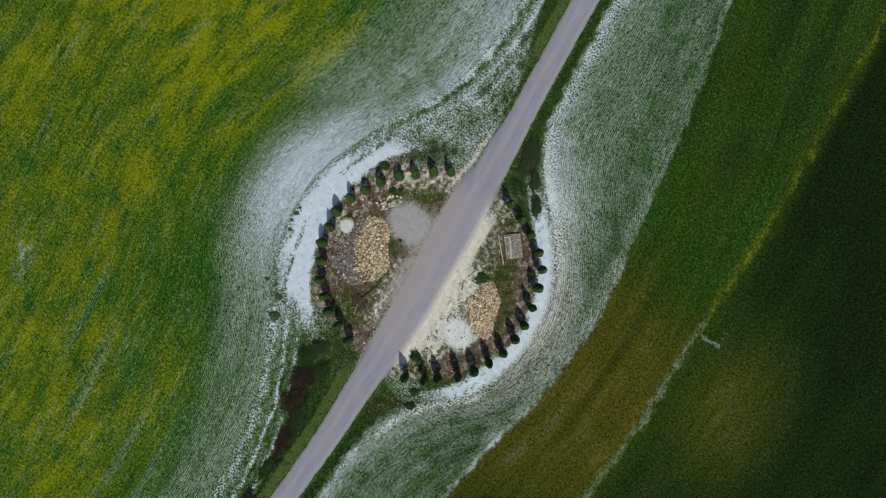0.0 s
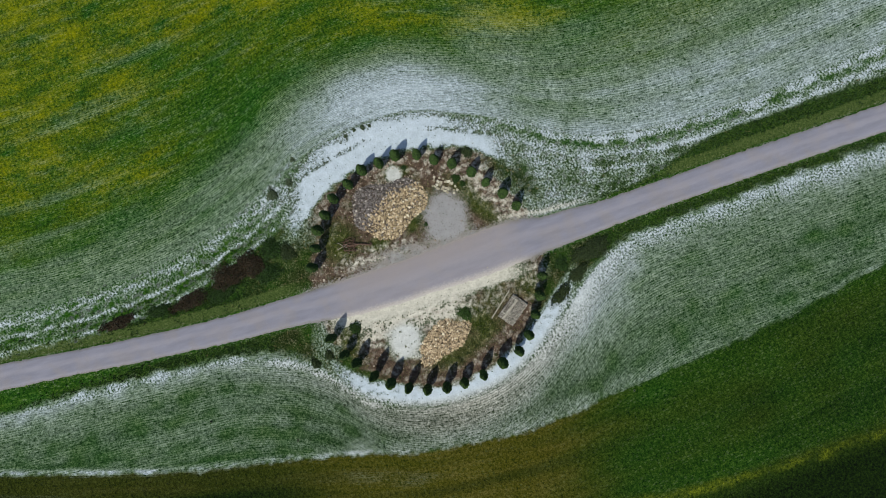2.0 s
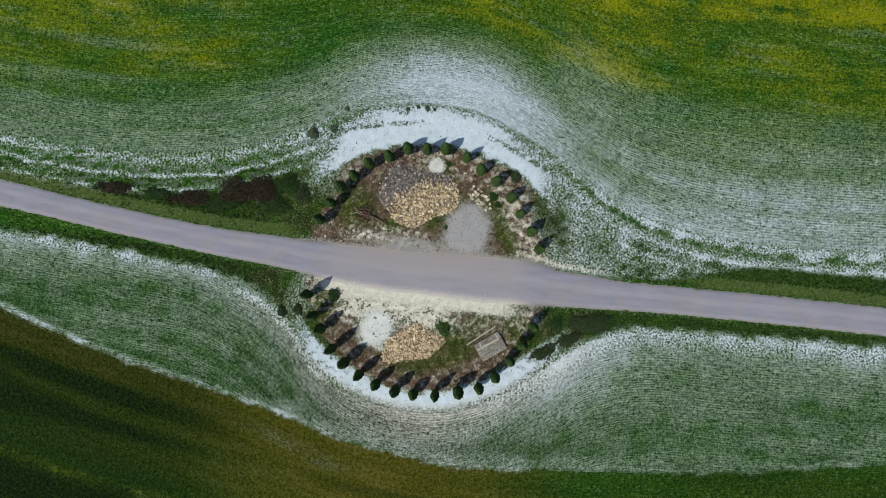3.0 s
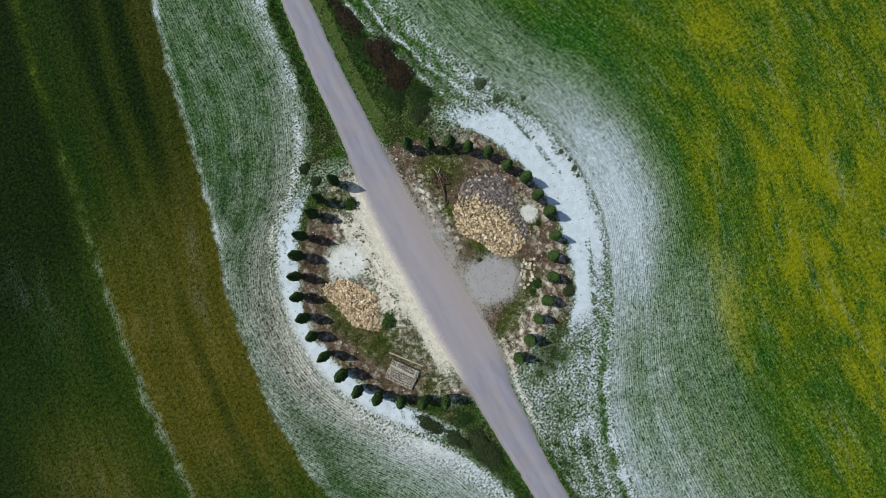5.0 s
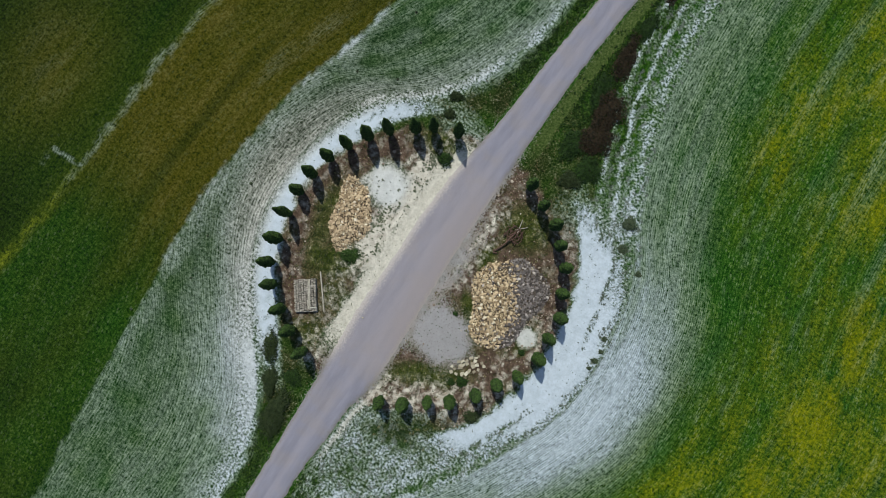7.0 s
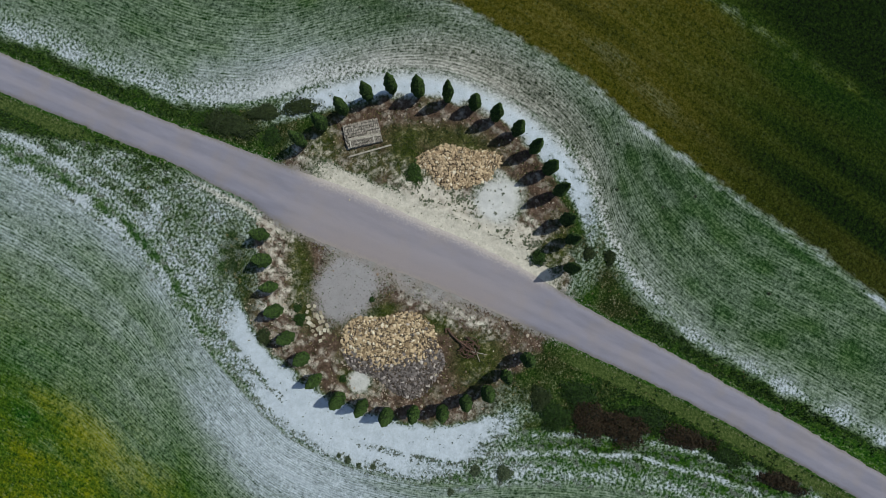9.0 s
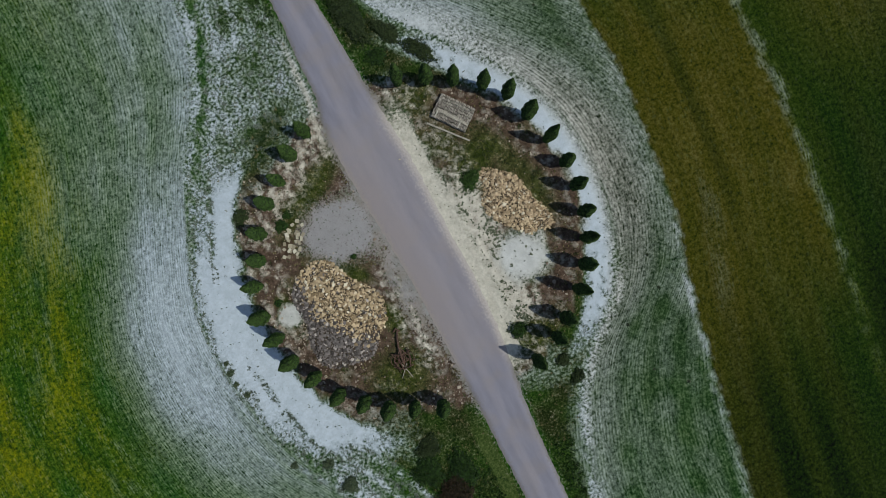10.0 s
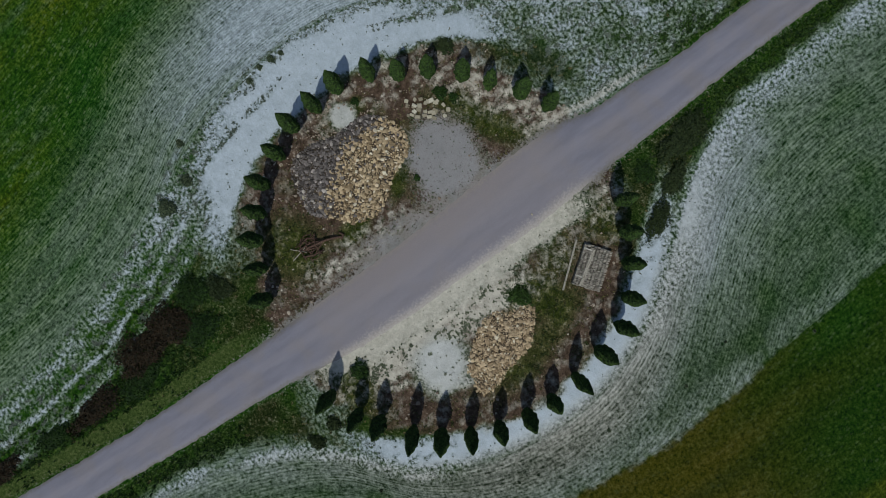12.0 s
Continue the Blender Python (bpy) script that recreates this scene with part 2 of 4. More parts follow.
    smudge = 0.05 * blob(x, y, -40.5, 19.0, 3.0, 8.0, 5, 1.0) + 0.04 * blob(x, y, -45.0, -3.0, 5.0, 6.5, 0, 1.0) + 0.06 * smooth(n4, 0.2, 1.0) * smooth(s_d, 0.3, 0.8) * smooth(y, -32, -5)
    patch_f = smudge * (0.75 + 0.4 * wobble(x, y * 0.3, 2.0, 27)) * smooth(x - de, 0.4, -0.8)
    corner = (0.20 + 0.16 * n5) * (np.exp(-((y + 10.1) / 0.28) ** 2) * smooth(x, -39.3, -38.7) + 0.5 * np.exp(-((x + 38.9) / 0.3) ** 2) * smooth(y, -12.6, -12.0) * smooth(y, -9.9, -10.3)) * smooth(x - fe, 0.3, -0.2)
    flecks = np.clip(0.16 + 0.2 * n3, 0, 1) * blob(x, y, 49.8, 26.0, 1.2, 2.6, 20, 0.9)
    sand = blob(x + 0.4 * n3 + 0.3 * n2, y, -7.9, 5.3, 2.3, 2.3, 30, 0.45) + 0.95 * blob(x + 0.15 * n5, y, 12.5, 0.0, 1.15, 1.05, 0, 0.35)
    strip = smooth(rw - x, -0.6, -0.3) * smooth(rw - x + 0.3 * n3, 1.9, 1.0) * smooth(y, -13.5, -10) * smooth(y, 14.5, 12)
    flank = smooth(rw - x, 0.2, 0.8) * smooth(rw - x + 0.6 * n3, 4.6, 3.2) * smooth(y, -6, -2) * smooth(y, 13.0, 9)
    dust = 0.62 * smooth(x - re, 3.6, 1.0) * smooth(x - re, 0.3, 1.0) * smooth(y, -1, 1.5) * smooth(y, 12, 8.5) * smooth(n3, -1.2, 0.6)
    bare = (0.34 + 0.20 * n3) * blob(x, y, 6.2, -11.3, 4.8, 1.7, 32, 0.8) + 0.18 * blob(x, y, 10.4, 11.6, 3.4, 1.6, -45, 0.7) + 0.30 * blob(x, y, -4.5, 14.6, 3.0, 1.6, -20, 0.7) + 0.25 * blob(x, y, -5.0, -12.4, 1.5, 2.0, 0, 0.6) + 0.22 * blob(x, y, -6.4, -6.8, 1.2, 3.2, 12, 0.7) + (0.32 - 0.18 * west) * (1 - 0.7 * east * smooth(y, 1, 5)) * smooth(r, 11.2, 13.0) * inside * smooth(n3 + 0.5 * n2, -0.7, 0.5)
    mottle = np.clip(0.52 + 0.16 * n3 + 0.16 * n5, 0, 1) * np.exp(-((ow - 0.3) / 1.2) ** 2) * smooth(y, 8, 12) * smooth(y, 30, 20) * west
    z["chalk"] = np.clip(np.maximum.reduce([chalk_e * (1 - inside), lip, pale_e * (1 - inside), pale_n, pale_s * (1 - inside), band_w * (1 - inside), line_w, mottle, pale_w, edge_d, patch_f, corner, flecks, sand, (0.72 + 0.20 * smooth(rw - x, 1.5, 0.9) * smooth(y, -12, -8)) * strip, (0.84 + 0.08 * n3) * flank, 0.24 * edge_f * smooth(y, -20, -6) * smooth(y, 45, 5), pale_rows, dust, bare]), 0, 1)
    margin = smooth(r, 22.0, 18.0) * np.maximum(smooth(oe, 0.3, -0.8) * east, smooth(ow, 2.0, 0.6) * west * smooth(np.abs(y), 7, 11))
    z["bare"] = np.clip(inside + band_e + tail_n + tail_s + strip + flank + band_w + 2.0 * line_w + lip + margin + 0.40 * strip_w * near * smooth(off_w, 1.5, 3.0) + 0.8 * strip_w * smooth(y, -11, -15) * smooth(off_w, 3.4, 1.6), 0, 1)
    # yellow flowers, in passes side by side along the rows
    ny, nz = wobble(row_e, y * 0.16, 9, 9), wobble(row_e, y * 0.22, 4, 13)
    passes = np.array([0.55, 0.75, 0.7, 1.05, 0.8, 1.1, 0.85, 1.05, 0.9, 1.0, 0.9, 1.0])
    k = np.clip((row_e + 0.35 * n3 - 5.5) / 6.4, 0, 10.999)
    f = smooth(k - np.floor(k), 0.8, 1.0)
    sown = passes[np.floor(k).astype(int)] * (1 - f) + passes[np.floor(k).astype(int) + 1] * f
    main = smooth(x - yellow_edge(y) + 1.5 * ny, -8, 6) * (0.45 + 0.24 * ny + 0.05 * n1 + 0.16 * nz)
    bright = np.maximum.reduce([1.0 * blob(x, y, 43.0, -9.0, 5.0, 12.0, -8, 0.8), 0.60 * blob(x, y, 56.0, 6.0, 3.5, 9.0, -10, 0.9), 0.60 * blob(x, y, 48.0, 22.0, 5.0, 8.0, -15, 0.9)]) * (0.80 + 0.25 * ny + 0.15 * nz)
    south = np.maximum.reduce([0.95 * blob(x, y, 29.5, -22.0, 5.0, 9.0, 0, 0.7), 0.85 * blob(x, y, 37.0, -19.0, 5.0, 8.0, 0, 0.8), 0.35 * blob(x, y, 17.8, -40.0, 3.6, 12.0, 0, 0.7), 0.50 * blob(x, y, 28.0, -45.0, 5.0, 14.0, 0, 0.8), 0.90 * smooth(x, 33, 36) * smooth(y, -4, -12)]) * (0.80 + 0.30 * ny + 0.20 * nz)
    north = np.maximum.reduce([0.55 * blob(x, y, 23.5, 33.0, 2.5, 9.0, 12, 0.9), 0.65 * blob(x, y, 30.5, 46.0, 6.0, 9.0, 10, 0.9)]) * (0.8 + 0.4 * nz)
    z["yellow"] = np.clip(np.maximum.reduce([main * sown, bright, south * sown, north]), 0, 1) * smooth(oe, 3, 9) + np.clip(1.05 * edge_f, 0, 1) * smooth(y, -75, -55) * (0.28 + 0.32 * smooth(y, 4, -8))
    # dark crops west of the thin strip: a brown strip, then a field that is nearly black
    z["dark"] = smooth(de - x + 0.12 * n3, -0.5, 0.3) * (1 - (0.26 + 0.10 * n1 + 0.08 * n4) * smooth(y, -8, -20) * smooth(x - fe, -1.0, 2.0))
    lane = wobble(s_d * 14.0, y * 0.07, 5, 23)
    # brown fades at the north end: lens corner falloff put into the colour
    brown = 0.14 + 0.66 * smooth(y, -22, 2) + 0.15 * smooth(s_d, 0.6, 0.9) * smooth(y, -20, -8) + 0.25 * np.exp(-((y - 3) / 14.0) ** 2) - 0.50 * smooth(y, 14, 32) + 0.22 * lane + 0.25 * smooth(s_d, 0.5, 0.9) * smooth(y, 8, 22) - 0.40 * smooth(s_d, 0.45, 0.15) * smooth(y, 14, 26) - 0.35 * blob(s_d * 14, y, 5.5, 14.0, 1.4, 12.0, 0, 0.9) - 0.3 * blob(s_d * 14, y, 5.0, -17.0, 2.5, 8.0, 0, 0.9)
    z["olive"] = z["dark"] * np.clip(smooth(x - fe, -0.6, 0.6) * brown + smooth(fe - x, -0.3, 0.6) * np.maximum((0.12 + 0.15 * wobble(fe - x, y * 0.07, 6, 24)) * smooth(fe - x, 14, 3), 0.75 * blob(x, y, -44.5, -3.0, 6.0, 8.0, 0, 1.0)), 0, 1)
    # the far field's own near-black, plus corner falloff painted in towards both y ends
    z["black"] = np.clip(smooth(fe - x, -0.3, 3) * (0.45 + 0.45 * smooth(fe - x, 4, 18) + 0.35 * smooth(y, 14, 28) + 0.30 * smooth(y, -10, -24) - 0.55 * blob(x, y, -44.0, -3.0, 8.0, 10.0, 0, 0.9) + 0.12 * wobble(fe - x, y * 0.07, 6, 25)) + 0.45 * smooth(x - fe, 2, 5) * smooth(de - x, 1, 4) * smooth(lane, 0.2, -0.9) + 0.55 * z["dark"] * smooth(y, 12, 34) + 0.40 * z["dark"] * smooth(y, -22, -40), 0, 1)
    z["inner"] = np.clip(inside + strip + lip + 0.10 * (tail_n + tail_s) - 0.45 * sand + 0.85 * smooth(ow, -1.5, 0.8) * west * (0.52 + 0.48 * smooth(ow, 5.0, 2.0)) * (0.10 + 0.90 * np.exp(-((y - 2) / 18.0) ** 2)), 0, 1)
    z["soil"] = inside * (1 - np.clip(sand + strip, 0, 1))
    lawn = np.maximum.reduce([blob(x, y, -8.0, -4.0, 2.6, 1.9, 30, 0.5), blob(x + 0.3 * n3, y, 5.8, -8.7, 4.4, 1.15, 29, 0.5), blob(x, y, 6.6, 9.4, 2.6, 2.2, 0, 0.6), blob(x, y, 6.5, -1.3, 2.6, 0.65, -50, 0.5), blob(x, y, 5.0, 4.4, 0.9, 1.8, 20, 0.5), blob(x, y, -5.5, 12.0, 3.5, 1.6, -25, 0.6), blob(x, y, -6.8, -12.2, 3.0, 1.6, 40, 0.6), 0.8 * blob(x, y, -11.2, -1.0, 1.3, 4.5, 12, 0.6), 0.7 * blob(x, y, -6.4, -6.5, 1.2, 3.2, 35, 0.6), 0.8 * blob(x, y, 12.6, -1.5, 0.7, 0.7)])
    z["lawn"] = np.clip(lawn * inside + 0.35 * inside * smooth(n2, 0.2, 1.0), 0, 1)
    verge_e = smooth(x - re, -0.2, 0.4) * smooth(oe, -1.4, -2.6) * east
    verge_w = smooth(rw - x, -0.2, 0.4) * smooth(ow, 0.2, -0.6) * west
    z["verge"] = np.clip(np.maximum((verge_e * (1 - 0.75 * tail_n) + verge_w) * smooth(r, 13.8, 14.7) * smooth(np.abs(y), 9.0, 12.0) * (0.9 + 0.2 * n2), moss), 0, 1)
    z["shoulder"] = np.clip(smooth(x - re, 0.0, 0.2) * smooth(x - re, 1.55 + 0.08 * n3, 1.35) * np.maximum(smooth(y, 14.5, 18), smooth(y, -29, -35)) * east, 0, 1)
    z["verge"] = np.maximum(z["verge"], z["shoulder"])
    # a brown weedy margin outside the ring beside the road
    z["weedy"] = np.clip(np.maximum(smooth(r, 13.6, 14.5) * smooth(r, 25.0, 19.0) * z["verge"] * (0.7 + 0.3 * n2) * (1 - z["shoulder"]), moss), 0, 1)
    lay = blob(x + 0.3 * n3, y + 0.3 * n2, 5.2, -4.4, 3.6, 3.1, -25, 0.42) * smooth(x - re, -0.5, 0.2)
    z["bay"] = np.clip(lay, 0, 1)
    z["layby"] = np.clip(np.maximum(lay, 0.85 * smooth(x - re + 0.6 * n3, 2.9, 0.2) * smooth(y, -9.5, -6) * smooth(y, 12, 4) * smooth(x - re, -1, -0.2)), 0, 1)
    z["grit"] = np.clip(np.exp(-np.clip(np.maximum(x - re, rw - x), 0, 9) / 0.5), 0, 1) * (0.35 + 0.65 * smooth(np.abs(y), 18, 12)) * (1 - 0.8 * strip)
    return z, np.where(x > 0, row_e, row_w)


# ======== ground ========
def ground_material():
    m = Mat("ground", 0.95, 0.0, 0.08)
    p, uv = m.place(), m.attr("rows", True)
    flat = m.stretch(p, (1.0, 1.0, 0.0))

    def spread(v, gain):  # widens a noise about its middle
        return m.math("MULTIPLY_ADD", m.math("SUBTRACT", v, 0.5), gain, 0.5)

    def blend(*pairs):  # weighted sum
        out = 0.0
        for v, w in pairs:
            out = m.math("MULTIPLY_ADD", v, w, out)
        return out

    fine = spread(m.noise(p, 4.6, 3.0, 0.7), 2.3)
    grain = spread(m.noise(p, 15.0, 2.0, 0.8), 2.2)
    mid = m.noise(p, 1.3, 3.0, 0.6)
    broad = m.noise(p, 0.16, 3.0, 0.6)
    tuft = spread(m.noise(flat, 2.6, 3.0, 0.6), 2.2)
    streak = spread(m.noise(m.stretch(uv, (1.1, 0.13, 1.0)), 1.0, 4.0, 0.65), 2.0)
    dash = spread(m.noise(m.stretch(uv, (4.4, 0.85, 1.0)), 1.0, 3.0, 0.65), 2.5)
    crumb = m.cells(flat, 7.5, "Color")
    rows = m.math("SINE", m.math("ADD", m.math("MULTIPLY", m.sep(uv), 2 * math.pi / 0.29), m.math("MULTIPLY", mid, 3.0)))
    rows = m.math("MULTIPLY", rows, m.span(streak, 0.1, 0.8))
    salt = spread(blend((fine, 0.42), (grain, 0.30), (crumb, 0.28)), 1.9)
    # how the crop varies: plants, clumps, drill rows, long streaks
    tone = spread(blend((fine, 0.32), (tuft, 0.27), (dash, 0.20), (streak, 0.21), (rows, 0.04)), 2.1)
    tone = m.mix(m.math("MAXIMUM", m.attr("bare"), m.math("MULTIPLY", m.attr("dark"), 0.7)), tone, spread(blend((fine, 0.5), (tuft, 0.5)), 1.3))
    green = m.ramp(tone, (0.08, (0.002, 0.020, 0.001)), (0.45, (0.012, 0.056, 0.004)), (0.70, (0.027, 0.086, 0.010)), (1.0, (0.080, 0.150, 0.036)))
    green = m.mix(m.span(broad, 0.34, 0.62, 0.10, 0.75), green, m.ramp(tone, (0.08, (0.003, 0.021, 0.001)), (0.5, (0.020, 0.060, 0.003)), (1.0, (0.088, 0.142, 0.016))))
    blotch = blend((streak, 0.24), (spread(m.noise(m.stretch(uv, (0.34, 0.19, 1.0)), 1.0, 4.0, 0.6), 2.3), 0.76))
    yel = m.math("MULTIPLY", m.attr("yellow"), m.math("MULTIPLY_ADD", blotch, 2.6, -0.42))
    bloom = m.math("MULTIPLY_ADD", m.math("SUBTRACT", blend((fine, 0.4), (grain, 0.25), (tuft, 0.35)), 0.5), m.math("MULTIPLY", m.span(yel, 0.0, 0.4), 1.5), yel, True)
    bloom = m.math("MULTIPLY", bloom, 0.85)
    green = m.mix(bloom, green, m.mix(tuft, (0.090, 0.120, 0.002), (0.225, 0.218, 0.002)))
    lone = m.cells(m.stretch(uv, (1.0, 0.55, 1.0)), 4.6, "Color")
    core = m.span(m.cells(m.stretch(uv, (1.0, 0.55, 1.0)), 4.6), 0.62, 0.30)
    fleck = m.math("MULTIPLY", m.span(m.math("MULTIPLY_ADD", m.math("SUBTRACT", streak, 0.5), 0.35, lone), 0.62, 0.90), core)
    hole = m.math("MULTIPLY", m.span(lone, 0.34, 0.16), core)
    green = m.mix(m.math("MULTIPLY", fleck, 0.50), green, m.mix(m.span(yel, 0.1, 0.5), (0.150, 0.215, 0.090), (0.230, 0.235, 0.050)))
    green = m.mix(m.math("MULTIPLY", hole, 0.50), green, (0.006, 0.026, 0.002))
    # dark crops
    dark = m.ramp(tone, (0.08, (0.001, 0.009, 0.0005)), (0.5, (0.011, 0.033, 0.002)), (1.0, (0.038, 0.068, 0.010)))
    olive = m.ramp(tone, (0.08, (0.011, 0.018, 0.001)), (0.5, (0.048, 0.047, 0.003)), (1.0, (0.098, 0.087, 0.017)))
    olive = m.mix(m.span(blend((streak, 0.5), (spread(broad, 1.6), 0.5)), 0.35, 0.85, 0.0, 0.75), olive, m.ramp(tone, (0.08, (0.030, 0.028, 0.003)), (0.5, (0.082, 0.070, 0.013)), (1.0, (0.130, 0.113, 0.038))))
    dark = m.mix(m.attr("olive"), dark, olive)
    dark = m.mix(m.math("MULTIPLY", fleck, 0.22), dark, (0.085, 0.110, 0.045))
    dark = m.mix(m.math("MULTIPLY", hole, 0.35), dark, (0.002, 0.008, 0.001))
    # near-black crop, and the falloff painted over the ends of the dark fields
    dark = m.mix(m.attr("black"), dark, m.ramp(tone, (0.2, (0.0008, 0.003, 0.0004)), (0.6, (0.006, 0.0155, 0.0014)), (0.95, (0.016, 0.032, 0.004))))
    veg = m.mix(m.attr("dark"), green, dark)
    veg = m.mix(m.math("MULTIPLY", m.attr("dark"), bloom), veg, m.mix(tuft, (0.07, 0.10, 0.004), (0.22, 0.24, 0.016)))
    # lush verge, browner near the ring
    lush = m.ramp(salt, (0.15, (0.002, 0.009, 0.001)), (0.5, (0.017, 0.042, 0.005)), (0.85, (0.066, 0.098, 0.024)))
    weedy = m.ramp(blend((mid, 0.6), (salt, 0.4)), (0.30, (0.004, 0.010, 0.002)), (0.48, (0.018, 0.028, 0.006)), (0.62, (0.055, 0.060, 0.024)), (0.78, (0.30, 0.29, 0.22)))
    lush = m.mix(m.attr("shoulder"), lush, m.ramp(salt, (0.1, (0.024, 0.046, 0.009)), (0.5, (0.048, 0.074, 0.018)), (0.9, (0.095, 0.115, 0.040))))
    lush = m.mix(m.attr("weedy"), lush, weedy)
    veg = m.mix(m.attr("verge"), veg, lush)
    # soil inside the ring: reddish brown earth, pinkish pale crumbs, grass
    mixed = blend((spread(mid, 1.7), 0.66), (salt, 0.34))
    soil = m.ramp(mixed, (0.14, (0.016, 0.015, 0.007)), (0.34, (0.052, 0.035, 0.025)), (0.54, (0.092, 0.062, 0.046)), (0.72, (0.145, 0.102, 0.079)), (0.92, (0.36, 0.29, 0.245)))
    grass = m.ramp(mixed, (0.14, (0.007, 0.015, 0.002)), (0.44, (0.034, 0.048, 0.008)), (0.64, (0.088, 0.094, 0.030)), (0.84, (0.34, 0.32, 0.22)))
    soil = m.mix(m.attr("lawn"), soil, grass)
    veg = m.mix(m.attr("soil"), veg, soil)
    # chalk breaks through, thinly among the crop, in bare sheets beside the ring
    share = m.attr("chalk")
    open_soil = m.math("MAXIMUM", m.attr("soil"), m.attr("inner"))
    chalk = m.mix(m.span(mid, 0.3, 0.7), (0.415, 0.472, 0.548), (0.485, 0.547, 0.634))
    chalk = m.mix(m.math("MULTIPLY", m.attr("inner"), 0.9), chalk, m.mix(m.span(mid, 0.3, 0.7), (0.50, 0.455, 0.385), (0.62, 0.57, 0.49)))
    chalk = m.mix(m.math("MULTIPLY", m.span(grain, 0.7, 0.1), 0.16), chalk, (0.26, 0.25, 0.23))
    chalk = m.mix(m.math("MULTIPLY", m.span(share, 0.60, 0.20), m.math("SUBTRACT", 1.0, open_soil)), chalk, m.mix(m.span(mid, 0.3, 0.7), (0.29, 0.35, 0.285), (0.37, 0.43, 0.36)))
    sown = blend((fine, 0.34), (tuft, 0.22), (dash, 0.34), (grain, 0.16), (rows, 0.11))
    rough = blend((m.mix(m.attr("soil"), spread(m.noise(flat, 3.9, 2.0, 0.6), 2.6), spread(m.noise(flat, 1.7, 3.0, 0.55), 2.6)), 0.68), (fine, 0.20), (grain, 0.12))
    sown = m.math("ADD", sown, m.math("MULTIPLY", m.math("SUBTRACT", fleck, hole), 0.16))
    speck = m.mix(m.attr("bare"), sown, rough)
    reach = m.math("MULTIPLY_ADD", m.math("MULTIPLY", share, m.math("SUBTRACT", 1.0, share)), m.math("MULTIPLY", m.math("MULTIPLY_ADD", m.attr("bare"), 3.2, 5.0), m.span(share, 0.62, 0.85, 1.0, 0.45)), 0.08)
    show = m.math("MULTIPLY_ADD", m.math("SUBTRACT", speck, 0.52), reach, share, True)
    show = m.math("MULTIPLY", show, m.span(share, 0.0, 0.10))
    thin = m.math("MULTIPLY", m.math("MAXIMUM", m.span(share, 0.04, 0.45), m.attr("thin")), m.math("MULTIPLY", m.math("SUBTRACT", 1.0, m.attr("soil")), 0.80))
    veg = m.mix(thin, veg, m.ramp(tone, (0.10, (0.005, 0.022, 0.005)), (0.5, (0.030, 0.064, 0.024)), (0.95, (0.105, 0.155, 0.092))))
    veg = m.mix(m.math("MULTIPLY", m.math("MULTIPLY", m.attr("inner"), m.math("SUBTRACT", 1.0, m.attr("soil"))), m.math("MULTIPLY", m.attr("thin"), 1.25, 0.0, True)), veg, m.ramp(tone, (0.10, (0.013, 0.019, 0.010)), (0.5, (0.060, 0.066, 0.048)), (0.95, (0.19, 0.19, 0.165))))
    base = m.mix(show, veg, chalk)
    # gravel of the lay-by, grit beside the road
    gravel = m.ramp(blend((grain, 0.35), (mid, 0.65)), (0.2, (0.18, 0.172, 0.176)), (0.5, (0.248, 0.238, 0.242)), (0.8, (0.32, 0.31, 0.312)))
    gravel = m.mix(m.math("MULTIPLY", m.span(salt, 0.78, 0.95), 0.6), gravel, (0.09, 0.095, 0.08))
    gravel = m.mix(m.math("MULTIPLY", m.span(m.noise(p, 0.5, 3.0), 0.42, 0.6), 0.7), gravel, m.mix(grain, (0.205, 0.178, 0.172), (0.30, 0.266, 0.258)))
    gravel = m.mix(m.math("MULTIPLY", m.span(m.noise(p, 0.9, 4.0, 0.65), 0.40, 0.62), m.span(m.attr("layby"), 1.0, 0.45, 0.25, 0.85)), gravel, m.mix(grain, (0.115, 0.112, 0.085), (0.22, 0.205, 0.17)))
    gravel = m.mix(m.span(m.math("ADD", m.attr("bay"), m.math("MULTIPLY", m.math("SUBTRACT", mid, 0.5), 0.5)), 0.55, 1.0, 0.0, 0.85), gravel, m.mix(blend((mid, 0.6), (grain, 0.4)), (0.215, 0.209, 0.220), (0.315, 0.306, 0.322)))
    lay = m.span(m.math("ADD", m.attr("layby"), m.math("MULTIPLY", m.math("SUBTRACT", salt, 0.5), 0.9)), 0.22, 0.85)
    lay = m.math("MULTIPLY", lay, m.span(m.attr("layby"), 0.02, 0.2))
    base = m.mix(lay, base, gravel)
    grit = m.span(m.math("ADD", m.attr("grit"), m.math("MULTIPLY", m.math("SUBTRACT", salt, 0.5), 1.2)), 0.45, 0.9)
    grit = m.math("MULTIPLY", grit, m.span(m.attr("grit"), 0.03, 0.25))
    base = m.mix(grit, base, gravel)
    m.bump(blend((tone, 1.0), (salt, 0.5), (mid, 0.8)), m.math("MULTIPLY", m.span(show, 0.3, 1.0, 0.55, 0.22), m.math("MULTIPLY_ADD", lay, -0.7, 1.0)), 0.12)
    return m.colour(base)


